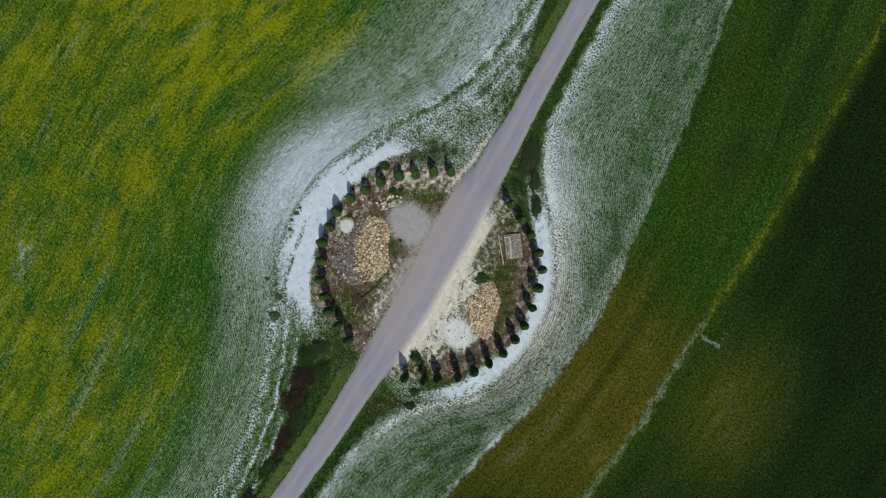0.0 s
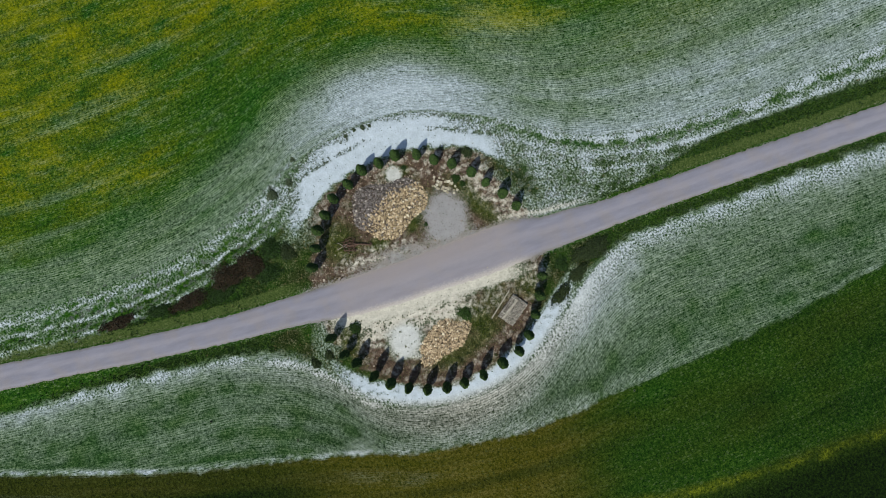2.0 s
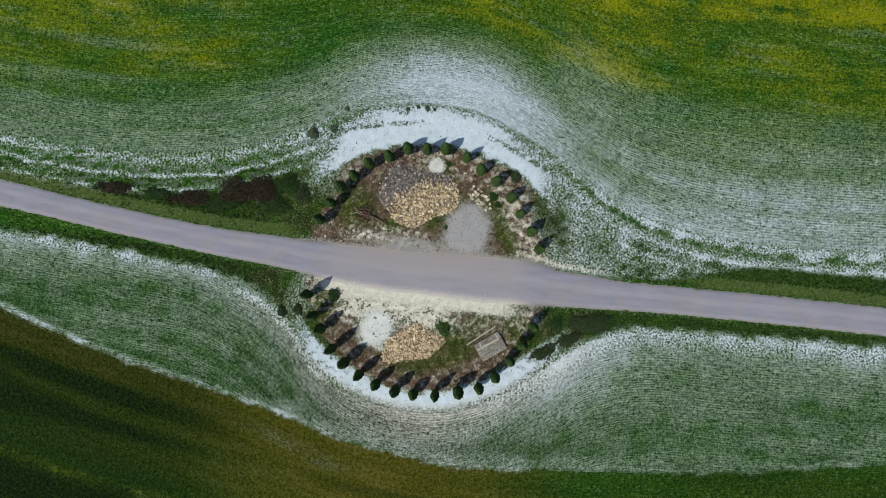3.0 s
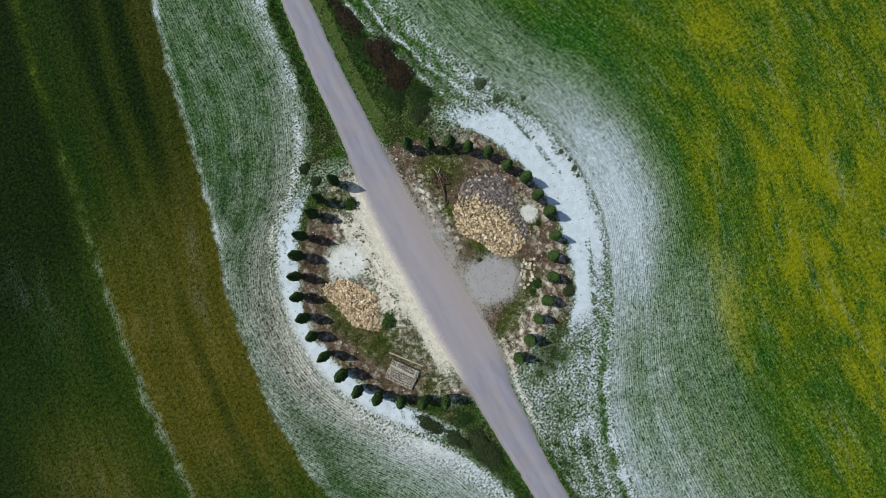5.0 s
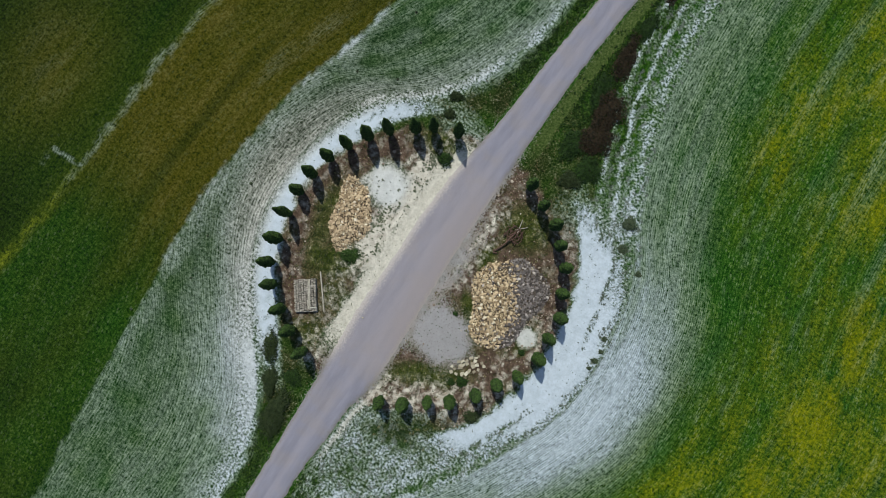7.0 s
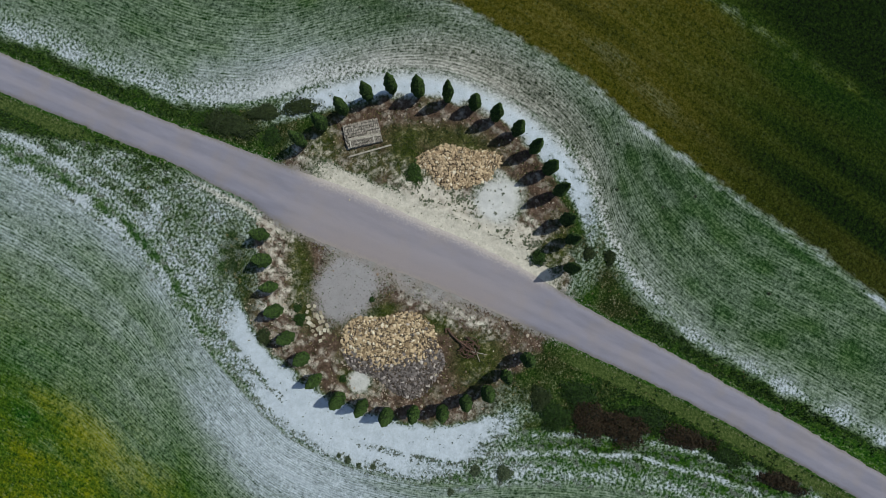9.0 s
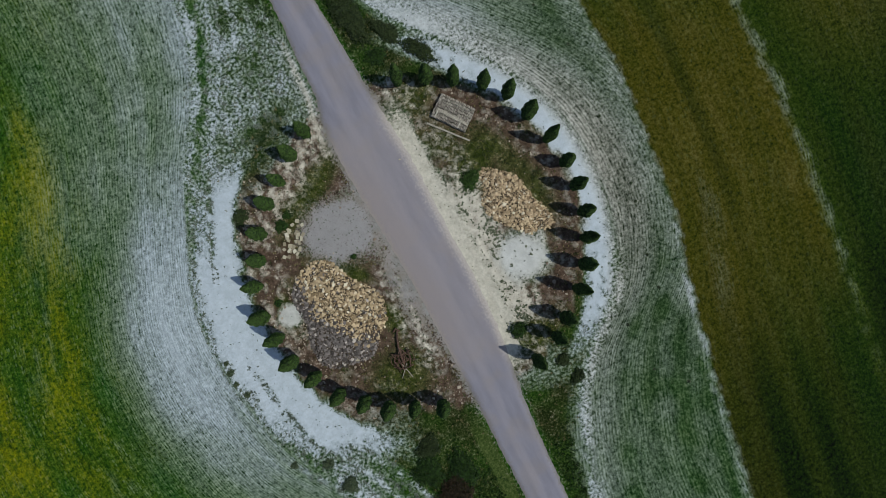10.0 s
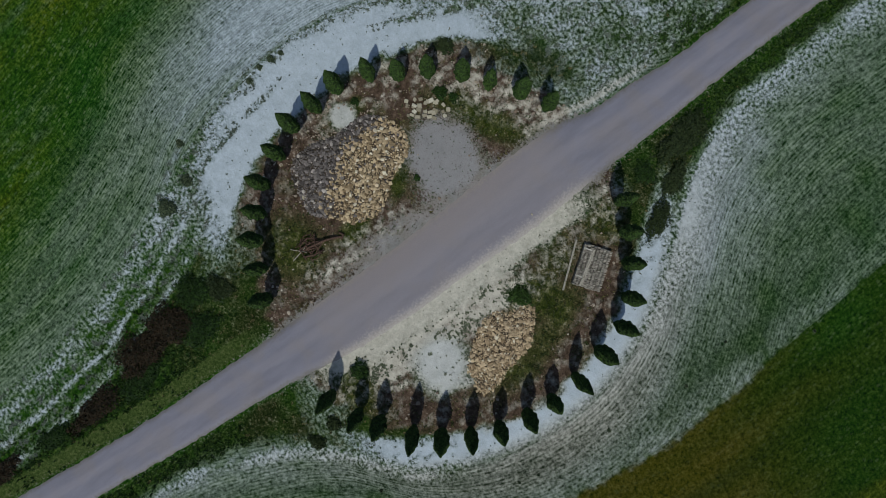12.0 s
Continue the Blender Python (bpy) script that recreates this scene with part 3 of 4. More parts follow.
def grid_mesh(name, xs, ys, height):
    """A sheet over the lines xs and ys."""
    gx, gy = np.meshgrid(xs, ys)
    x, y = gx.ravel(), gy.ravel()
    nx, ny = len(xs), len(ys)
    me = bpy.data.meshes.new(name)
    me.vertices.add(nx * ny)
    me.vertices.foreach_set("co", np.stack([x, y, height(x, y)], 1).astype(np.float32).ravel())
    i = (np.arange(ny - 1)[:, None] * nx + np.arange(nx - 1)[None]).ravel()
    quads = np.stack([i, i + 1, i + nx + 1, i + nx], 1).astype(np.int32)
    me.loops.add(quads.size)
    me.loops.foreach_set("vertex_index", quads.ravel())
    me.polygons.add(len(quads))
    me.polygons.foreach_set("loop_start", np.arange(0, quads.size, 4, dtype=np.int32))
    me.polygons.foreach_set("use_smooth", np.ones(len(quads), dtype=bool))
    me.update(calc_edges=True)
    return me, x, y


def lines(fine, step, far):
    """Close lines in the middle, twice as far apart round it, then wider and wider."""
    core = np.arange(0.0, fine, step)
    ring = np.arange(fine, 72, 2 * step)
    out = 72 + np.cumsum(2 * step * 1.35 ** np.arange(0, 60))
    half = np.concatenate([core, ring, out[out < far]])
    return np.concatenate([-half[:0:-1], half])


def relief(x, y):
    near = smooth(np.hypot(x, y), 400, 90)
    off = np.maximum(x - road_east(y), road_west(y) - x)  # metres from the road's margin
    return near * (0.10 * smooth(off, 0.3, 1.6) + smooth(off, -0.2, 2.4) * (0.03 * wobble(x, y, 3.0, 5) + 0.06 * wobble(x, y, 11.0, 6))) - 0.06


me, gx, gy = grid_mesh("ground", lines(27, 0.18, 2500), lines(27, 0.18, 2500), relief)
cover, across = zones(gx, gy)
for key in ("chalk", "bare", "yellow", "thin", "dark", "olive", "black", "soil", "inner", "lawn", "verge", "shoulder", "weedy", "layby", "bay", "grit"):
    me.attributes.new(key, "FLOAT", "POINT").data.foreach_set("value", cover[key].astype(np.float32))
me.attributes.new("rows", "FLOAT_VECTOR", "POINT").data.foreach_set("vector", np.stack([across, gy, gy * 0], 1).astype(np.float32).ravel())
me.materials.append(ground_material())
tagged(new("ground", me), "chalky fields of green crop, yellow flowers and bare white soil", "ground", kind="structure")


# ======== road ========
def road_material():
    m = Mat("road_gravel", 0.92, 0.0, 0.15)
    p = m.place()
    u = m.sep(m.attr("rows", True))  # 0 at one edge, 1 at the other
    grain, fine, mid = m.noise(p, 26.0, 2.0, 0.7), m.noise(p, 6.0, 3.0, 0.6), m.noise(m.stretch(p, (1.2, 0.25, 1.0)), 1.0, 3.0, 0.6)
    base = m.ramp(m.math("ADD", m.math("MULTIPLY", grain, 0.45), m.math("MULTIPLY", mid, 0.55)), (0.3, (0.160, 0.155, 0.196)), (0.5, (0.202, 0.196, 0.246)), (0.7, (0.248, 0.240, 0.296)))
    track = m.math("ADD", m.math("SINE", m.math("MULTIPLY", m.math("ADD", u, m.math("MULTIPLY", mid, 0.10)), 4 * math.pi)), 0.0)
    base = m.mix(m.span(track, -0.2, 1.0, 0.0, 0.28), base, (0.32, 0.295, 0.335))
    warm = m.span(m.noise(p, 0.35, 2.0), 0.45, 0.65, 0.0, 0.3)
    base = m.mix(warm, base, m.mix(grain, (0.20, 0.168, 0.158), (0.30, 0.26, 0.245)))
    along = m.sep(m.attr("rows", True), 1)
    beside = m.math("MULTIPLY", m.span(m.math("ADD", u, m.math("MULTIPLY", mid, 0.3)), 0.5, 1.05), m.math("MULTIPLY", m.span(along, -13.0, -6.0), m.span(along, 13.0, 6.0)))
    base = m.mix(m.math("MULTIPLY", beside, 0.85), base, m.mix(grain, (0.195, 0.166, 0.170), (0.290, 0.252, 0.260)))
    # ragged brownish margins, paler beside the cream soil of the ring
    off = m.math("MULTIPLY", m.math("ABSOLUTE", m.math("SUBTRACT", u, 0.5)), 2.0)
    rim = m.span(m.math("ADD", off, m.math("MULTIPLY", m.math("SUBTRACT", fine, 0.5), 0.45)), 0.74, 1.0)
    ring = m.math("MULTIPLY", m.span(along, -14.0, -10.0), m.span(along, 14.0, 10.0))
    edge = m.mix(ring, m.mix(grain, (0.10, 0.092, 0.075), (0.22, 0.20, 0.17)), m.mix(grain, (0.22, 0.185, 0.17), (0.40, 0.355, 0.33)))
    base = m.mix(m.math("MULTIPLY", ring, 0.40), base, m.mix(grain, (0.225, 0.197, 0.212), (0.335, 0.300, 0.316)))
    base = m.mix(m.math("MULTIPLY", rim, 0.8), base, edge)
    # chalk dust trodden in from the pale soil beside the ring
    west = m.math("MULTIPLY", ring, m.span(m.math("ADD", u, m.math("MULTIPLY", m.math("SUBTRACT", fine, 0.5), 0.34)), 0.20, 0.0))
    base = m.mix(m.math("MULTIPLY", west, 0.9), base, m.mix(grain, (0.34, 0.305, 0.30), (0.52, 0.475, 0.45)))
    m.bump(m.math("ADD", grain, fine), 0.35, 0.03)
    return m.colour(base)


def build_road():
    ys = lines(72, 0.18, 2500)
    n, k = len(ys), 17
    s = np.concatenate([[0.0], np.linspace(0.012, 0.988, k - 2), [1.0]])
    rag = np.random.default_rng(4)
    jag = lambda: np.convolve(rag.normal(0, 1, n + 8), np.ones(3) / 3, "same")[4:-4] * 0.06 * (np.abs(ys) < 80)
    lo, hi = road_west(ys) + jag(), road_east(ys) + jag()
    x = lo[:, None] * (1 - s) + hi[:, None] * s
    z = 0.015 + 0.05 * (1 - (2 * s - 1) ** 4)[None] - 0.010 * np.clip(np.cos(s * 4 * np.pi - np.pi), 0, 1)[None] + 0 * x
    z -= 0.12 * np.clip(1 - np.minimum(s, 1 - s) / 0.10, 0, 1)[None] ** 1.2
    me = bpy.data.meshes.new("road")
    verts = np.stack([x, np.repeat(ys[:, None], k, 1), z], 2).reshape(-1, 3)
    i = (np.arange(n - 1)[:, None] * k + np.arange(k - 1)[None]).ravel()
    me.from_pydata(verts.tolist(), [], np.stack([i, i + 1, i + k + 1, i + k], 1).tolist())
    me.polygons.foreach_set("use_smooth", np.ones(len(me.polygons), dtype=bool))
    across = np.stack([np.tile(s, n), np.repeat(ys, k), np.zeros(n * k)], 1)
    me.attributes.new("rows", "FLOAT_VECTOR", "POINT").data.foreach_set("vector", across.astype(np.float32).ravel())
    me.materials.append(road_material())
    tagged(new("road", me), "grey-mauve gravel farm road with worn wheel tracks", "road", kind="structure")


build_road()


# ======== helpers for things ========
def part(name, bm, material, parent=None, label=""):
    """Links a bmesh as one mesh object, under parent if there is one."""
    me = bpy.data.meshes.new(name)
    bm.to_mesh(me)
    bm.free()
    me.materials.append(material)
    ob = new(name, me)
    if parent:
        ob.parent = parent
    return tagged(ob, label) if label else ob


def raw(name, verts, faces, material, parent=None, shade=False):
    me = bpy.data.meshes.new(name)
    me.from_pydata(np.asarray(verts).tolist(), [], np.asarray(faces).tolist() if not isinstance(faces, list) else faces)
    if shade:
        me.polygons.foreach_set("use_smooth", np.ones(len(me.polygons), dtype=bool))
    me.materials.append(material)
    ob = new(name, me)
    if parent:
        ob.parent = parent
    return ob


def height_at(x, y):
    return float(relief(np.array([x], float), np.array([y], float))[0])


# ======== foliage ========
def leaf_material(name, dark, light, rough=0.7):
    m = Mat(name, rough, 0.0, 0.25)
    fac = m.math("ADD", m.math("MULTIPLY", m.island(), 0.6), m.math("MULTIPLY", m.noise(m.place(), 2.5, 2.0), 0.4))
    c = m.mix(m.span(fac, 0.15, 0.85), dark, light)
    return m.colour(c)


BARK = Mat("bark", 0.9).colour((0.10, 0.07, 0.05))
CYPRESS = leaf_material("juniper_leaf", (0.006, 0.019, 0.004), (0.052, 0.098, 0.018))


def leaf_cloud(points, normals, size, rng):
    """Small bent leaf sprays: two triangles each, at the points, lying roughly along the normals."""
    n = len(points)
    up = normals + rng.normal(0, 0.45, (n, 3))
    up /= np.linalg.norm(up, axis=1)[:, None]
    side = np.cross(up, rng.normal(0, 1, (n, 3)))
    side /= np.linalg.norm(side, axis=1)[:, None]
    fore = np.cross(up, side)
    w, l = size * rng.uniform(0.5, 1.2, (n, 1)), size * rng.uniform(0.8, 1.7, (n, 1))
    a, b = points - fore * l * 0.5, points + fore * l * 0.5
    c, d = points + side * w * 0.5 + up * w * 0.25, points - side * w * 0.5 + up * w * 0.25
    verts = np.stack([a, c, b, d], 1).reshape(-1, 3)
    i = np.arange(n)[:, None] * 4
    return verts, np.concatenate([i + [0, 1, 2], i + [0, 2, 3]]).astype(int)


def juniper(seed, tall, wide):
    """A slim evergreen: trunk with limbs, and a crown of many sprays round a dark heart."""
    rng = np.random.default_rng(seed)
    base = new("juniper_tree")
    bm = bmesh.new()
    bmesh.ops.create_cone(bm, cap_ends=True, segments=8, radius1=0.11, radius2=0.03, depth=tall * 0.8, matrix=Matrix.Translation((0, 0, tall * 0.4 - 0.1)))
    for k in range(10):
        a, z = k * 2.4, tall * (0.08 + 0.06 * k)
        limb = Matrix.Translation((0, 0, z)) @ Matrix.Rotation(a, 4, "Z") @ Matrix.Rotation(0.7, 4, "Y") @ Matrix.Translation((0, 0, 0.25))
        bmesh.ops.create_cone(bm, cap_ends=True, segments=5, radius1=0.035, radius2=0.012, depth=0.55, matrix=limb)
    part("trunk", bm, BARK, base)
    n = 3600
    t = rng.beta(1.3, 1.25, n)
    ang = rng.uniform(0, 2 * np.pi, n)

    def outline(q):  # an egg, widest below its middle, with a blunt top
        return np.power(np.clip(q / 0.38, 0, 1), 0.42) * np.where(q < 0.38, 1.0, np.power(np.clip(1 - ((q - 0.38) / 0.62) ** 2, 0, 1), 1.12))

    lump = 1 + 0.10 * np.sin(ang * 3 + seed + t * 9) + 0.09 * np.sin(ang * 7 - t * 17 + seed * 2)
    depth = 1.04 - 0.30 * rng.random(n) ** 2
    rad = wide * 0.5 * outline(t) * lump * depth
    pts = np.stack([np.cos(ang) * rad, np.sin(ang) * rad, 0.12 + t * (tall - 0.12)], 1)
    nor = np.stack([np.cos(ang), np.sin(ang), 0.35 + 0.9 * t**2], 1)
    v1, f1 = leaf_cloud(pts, nor, 0.17, rng)
    # the heart, so that the crown is dense
    k, h = 14, 14
    zz = np.linspace(0.0, 1, h)
    pr = (outline(zz) + 0.02) * wide * 0.40
    aa = np.arange(k) * 2 * np.pi / k
    v2 = np.array([[np.cos(a) * q, np.sin(a) * q, 0.15 + s * (tall - 0.3)] for s, q in zip(zz, pr) for a in aa])
    f2 = [[r * k + c, r * k + (c + 1) % k, (r + 1) * k + (c + 1) % k, (r + 1) * k + c] for r in range(h - 1) for c in range(k)]
    faces = f1.tolist() + [[i + len(v1) for i in f] for f in f2]
    raw("crown", np.concatenate([v1, v2]), faces, CYPRESS, base)
    return base


# bearing from the ring's middle in degrees, distance in metres, height in metres
WEST_TREES = [(-112.1, 14.15, 5.0), (-122.0, 14.25, 4.4), (-131.3, 14.4, 4.6), (-141.4, 14.8, 4.6), (-150.0, 15.0, 4.8), (-159.4, 14.6, 5.1), (-170, 14.4, 5.4), (180, 14.5, 4.0), (171.3, 14.4, 4.8), (162, 14.45, 4.6), (153, 14.35, 5.0), (144, 14.3, 5.0), (135.3, 14.15, 5.6), (124.5, 14.05, 4.9), (117.3, 14.25, 4.7), (107, 14.1, 5.2)]
EAST_TREES = [(-74, 13.6, 4.6), (-64.3, 13.3, 4.7), (-53.6, 13.0, 4.6), (-44.2, 13.25, 4.6), (-33.0, 13.45, 4.6), (-23.3, 13.6, 4.4), (-14.5, 14.2, 4.9), (-4.0, 14.55, 4.9), (4.7, 14.3, 5.1), (13.8, 14.55, 5.0), (23.3, 14.2, 4.9), (33.4, 14.35, 4.9), (42.4, 14.05, 4.8), (51.0, 14.1, 4.8), (60, 13.75, 4.8), (69.8, 13.9, 4.9)]
KINDS = [juniper(k + 1, 5.0, w) for k, w in enumerate((0.96, 1.06, 0.90, 1.02))]
TREE_LABEL = "slim dark green juniper tree planted in the ring"
placed = 0
for bearing, far, tall in WEST_TREES + EAST_TREES:
    x, y = RING[0] + far * math.cos(radians(bearing)), RING[1] + far * math.sin(radians(bearing))
    at = Matrix.Translation((x, y, height_at(x, y))) @ Matrix.Rotation(placed * 1.7, 4, "Z")
    kind = KINDS[placed % 4]
    tree = kind if placed < 4 else copy_thing(kind, at)
    tree.matrix_basis = at @ Matrix.Diagonal((*(2 * [(0.98 if x < 0 else 1.0) * (0.96 + 0.04 * (placed % 3))]), tall / 5.0 * (1.11 if x < 0 else 1.04), 1))
    tagged(tree, TREE_LABEL, "tree", "junipers of the ring")
    placed += 1

# ======== stones ========


def stone_material(name, dark, light, pale):
    m = Mat(name, 0.9, 0.0, 0.15)
    c = m.mix(m.chance(), dark, light)
    c = m.mix(m.span(m.chance(), 0.92, 0.97), c, pale)
    c = m.mix(m.span(m.noise(m.local(), 5.0, 3.0), 0.4, 0.7, 0.0, 0.35), c, dark)
    m.bump(m.noise(m.local(), 14.0, 3.0), 0.4, 0.02)
    return m.colour(c)


def rubble_material(name, dark, light, pale):
    m = Mat(name, 0.9, 0.0, 0.15)
    c = m.mix(m.island(), dark, light)
    c = m.mix(m.span(m.island(), 0.92, 0.97), c, pale)
    m.bump(m.noise(m.place(), 14.0, 3.0), 0.4, 0.02)
    return m.colour(c)


OCHRE = ((0.20, 0.142, 0.084), (0.66, 0.525, 0.35), (0.72, 0.66, 0.54))
GREY = ((0.060, 0.052, 0.050), (0.25, 0.222, 0.218), (0.48, 0.43, 0.40))
BUFF = ((0.28, 0.200, 0.124), (0.66, 0.525, 0.36), (0.72, 0.66, 0.54))
EARTH = Mat("packed_rubble", 0.95)
EARTH.colour(EARTH.ramp(EARTH.noise(EARTH.place(), 4.0, 4.0, 0.7), (0.35, (0.035, 0.027, 0.020)), (0.65, (0.11, 0.083, 0.06))))
EARTH = EARTH.m


def chip(rng, flat=0.75):
    """A sharp-edged broken stone about 1 across: verts and triangles."""
    bm = bmesh.new()
    pts = rng.normal(0, 1, (16, 3))
    pts /= np.abs(pts).max(axis=1)[:, None] ** 0.45 * np.linalg.norm(pts, axis=1)[:, None] ** 0.55
    pts *= np.array([0.56, rng.uniform(0.38, 0.54), 0.46 * flat]) * rng.uniform(0.85, 1.05, (16, 1))
    for q in pts:
        bm.verts.new(q)
    hull = bmesh.ops.convex_hull(bm, input=bm.verts)
    bmesh.ops.delete(bm, geom=list({g for g in hull["geom_interior"] + hull["geom_unused"] if isinstance(g, bmesh.types.BMVert)}), context="VERTS")
    bmesh.ops.triangulate(bm, faces=bm.faces[:])
    bm.verts.index_update()
    out = np.array([v.co for v in bm.verts]), np.array([[v.index for v in f.verts] for f in bm.faces])
    bm.free()
    return out


rng_chip = np.random.default_rng(21)
CHIPS = [chip(rng_chip) for _ in range(14)]


def chip_meshes(name, material):
    out = []
    for v, f in CHIPS:
        me = bpy.data.meshes.new(name)
        me.from_pydata(v.tolist(), [], f.tolist())
        me.materials.append(material)
        out.append(me)
    return out


def joined(name, chips, spots, turns, sizes, material, parent, bed=None):
    """Many chips as one mesh."""
    vs, fs, n = [], [], 0
    for k, (at, turn, size) in enumerate(zip(spots, turns, sizes)):
        v, f = chips[k % len(chips)]
        v = (v * size) @ np.array(Euler(turn).to_matrix()).T + at
        vs.append(v)
        fs.append(f + n)
        n += len(v)
    return tagged(raw(name, np.concatenate(vs), np.concatenate(fs), material, parent), kind="stuff")


def scatter_in(rng, inside, box, gap, tries):
    """Points in box that keep a gap from each other."""
    cell, taken, out = gap, {}, []
    for _ in range(tries):
        x, y = rng.uniform(box[0], box[1]), rng.uniform(box[2], box[3])
        if not inside(x, y):
            continue
        i, j = int(x // cell), int(y // cell)
        if any((x - a) ** 2 + (y - b) ** 2 < gap * gap for di in (-1, 0, 1) for dj in (-1, 0, 1) for a, b in taken.get((i + di, j + dj), ())):
            continue
        taken.setdefault((i, j), []).append((x, y))
        out.append((x, y))
    return out


def stone_heap(label, cx, cy, rx, ry, turn, high, gap, sorts, choose, seed, lobes):
    """A heap of loose broken stones on a mound of packed rubble."""
    rng = np.random.default_rng(seed)
    c, s = math.cos(radians(turn)), math.sin(radians(turn))
    ground = height_at(cx, cy)
    heap = tagged(new("stone_heap"), label, "stone heap")
    heap.location = (cx, cy, ground)

    def bulge(a):
        return 1 + lobes[0] * math.sin(3 * a + lobes[1]) + lobes[2] * math.sin(5 * a + lobes[3])

    def rise(x, y):
        u, v = ((x - cx) * c + (y - cy) * s) / rx, (-(x - cx) * s + (y - cy) * c) / ry
        d = math.hypot(u, v)
        a = math.atan2(v, u)
        d /= bulge(a)
        lump = 0.12 * math.sin(x * 1.9 + seed) + 0.12 * math.sin(y * 2.3 + x)
        return d, high * max(0.0, 1 - d) ** 0.6 * (1 + lump) if d < 1 else 0.0

    k, h = 40, 9
    verts = [(0.0, 0.0, high * 0.93)]
    for ring in range(1, h):
        for i in range(k):
            a = 2 * math.pi * i / k
            f = ring / (h - 1)
            e = f * bulge(a)
            x, y = cx + c * rx * e * math.cos(a) - s * ry * e * math.sin(a), cy + s * rx * e * math.cos(a) + c * ry * e * math.sin(a)
            verts.append((x - cx, y - cy, rise(x, y)[1] * 0.93 - (0.12 if ring == h - 1 else 0.0)))
    faces = [(0, 1 + i, 1 + (i + 1) % k) for i in range(k)]
    faces += [(1 + r * k + i, 1 + (r + 1) * k + i, 1 + (r + 1) * k + (i + 1) % k, 1 + r * k + (i + 1) % k) for r in range(h - 2) for i in range(k)]
    raw("mound", verts, faces, EARTH, heap, True)
    big = max(rx, ry) * 1.2
    spots = scatter_in(rng, lambda x, y: rise(x, y)[0] < 1.03 - 0.05 * rng.random(), (cx - big, cx + big, cy - big, cy + big), gap, 100000)
    singles = {key: chip_meshes("stone", stone_material("stone_" + key, *cols)) for key, cols in sorts.items()}
    rest = {key: [] for key in sorts}
    for n, (x, y) in enumerate(spots):
        size = gap * float(np.clip(rng.lognormal(0.45, 0.42), 0.95, 3.0))
        key = choose(x, y, rng)
        at = (x - cx, y - cy, rise(x, y)[1] + size * 0.06)
        turn3 = (rng.normal(0, 0.6), rng.normal(0, 0.6), rng.uniform(0, 6.3))
        if n < 300:
            ob = new("stone", singles[key][n % len(CHIPS)])
            ob.parent, ob.location, ob.rotation_euler, ob.scale = heap, at, turn3, (size, size, size)
        else:
            rest[key].append((at, turn3, size))
    for key, rows in rest.items():
        if rows:
            joined("rubble", CHIPS, [np.array(q[0]) for q in rows], [q[1] for q in rows], [q[2] for q in rows], rubble_material("rubble_" + key, *sorts[key]), heap)
    return heap


def pick_east(x, y, rng):
    side = ((x - 9.5) * 5.0 + (y - 2.6) * 4.5) / 6.73 + rng.normal(0, 0.55)
    fringe = x > 10.6 + rng.normal(0, 0.3)
    return "grey" if side > 0 or fringe or rng.random() < 0.05 else "ochre"


stone_heap("heap of broken ochre and purple-grey field stones on bare soil", 8.76, 1.98, 3.45, 4.8, 1.5, 0.8, 0.128, {"ochre": OCHRE, "grey": GREY}, pick_east, 3, (0.10, -0.6, 0.06, 5.3))
stone_heap("heap of buff broken field stones beside the pale sand", -9.35, 0.85, 1.95, 3.75, 20, 0.7, 0.118, {"buff": BUFF}, lambda x, y, rng: "buff", 8, (0.10, 8.0, 0.07, 16.0))


# squared blocks laid out flat, and a few loose slabs
def block(w, d, h, rng):
    bm = bmesh.new()
    bmesh.ops.create_cube(bm, size=1.0, matrix=Matrix.Diagonal((w, d, h, 1)))
    for v in bm.verts:
        v.co += Vector(rng.normal(0, 0.018, 3))
    bmesh.ops.bevel(bm, geom=bm.edges[:], offset=0.025, segments=1, affect="EDGES")
    return bm


PALE_STONE = stone_material("pale_block", (0.26, 0.225, 0.165), (0.52, 0.475, 0.38), (0.62, 0.58, 0.49))
rng_b = np.random.default_rng(5)
for n in range(40):
    u, v = -1.55 + 0.43 * (n % 8) + rng_b.normal(0, 0.14), -0.66 + 0.31 * (n // 8) + rng_b.normal(0, 0.12)
    if n in (0, 7, 6, 12, 15, 19, 20, 24, 26, 31, 38, 39):
        continue
    w, d = rng_b.uniform(0.22, 0.44), rng_b.uniform(0.20, 0.34)
    a = radians(47)
    x, y = 8.95 - u * math.cos(a) - v * math.sin(a), -5.80 - u * math.sin(a) + v * math.cos(a)
    ob = part("stone_block", block(w, d, 0.24, rng_b), PALE_STONE)
    ob.location, ob.rotation_euler = (x, y, height_at(x, y) + 0.09), (0, 0, a + rng_b.normal(0, 0.5))
    tagged(ob, "squared pale cream stone block lying in grass", "stone block", "squared stone blocks")
for x, y, w, d, turn in ((9.05, 5.9, 0.95, 0.32, 60), (8.6, 5.2, 0.6, 0.25, 75)):
    ob = part("stone_slab", block(w, d, 0.22, rng_b), PALE_STONE)
    ob.location, ob.rotation_euler = (x, y, height_at(x, y) + 0.12), (0, 0, radians(turn))
    tagged(ob, "long pale stone slab at the foot of the stone heap", "stone slab")


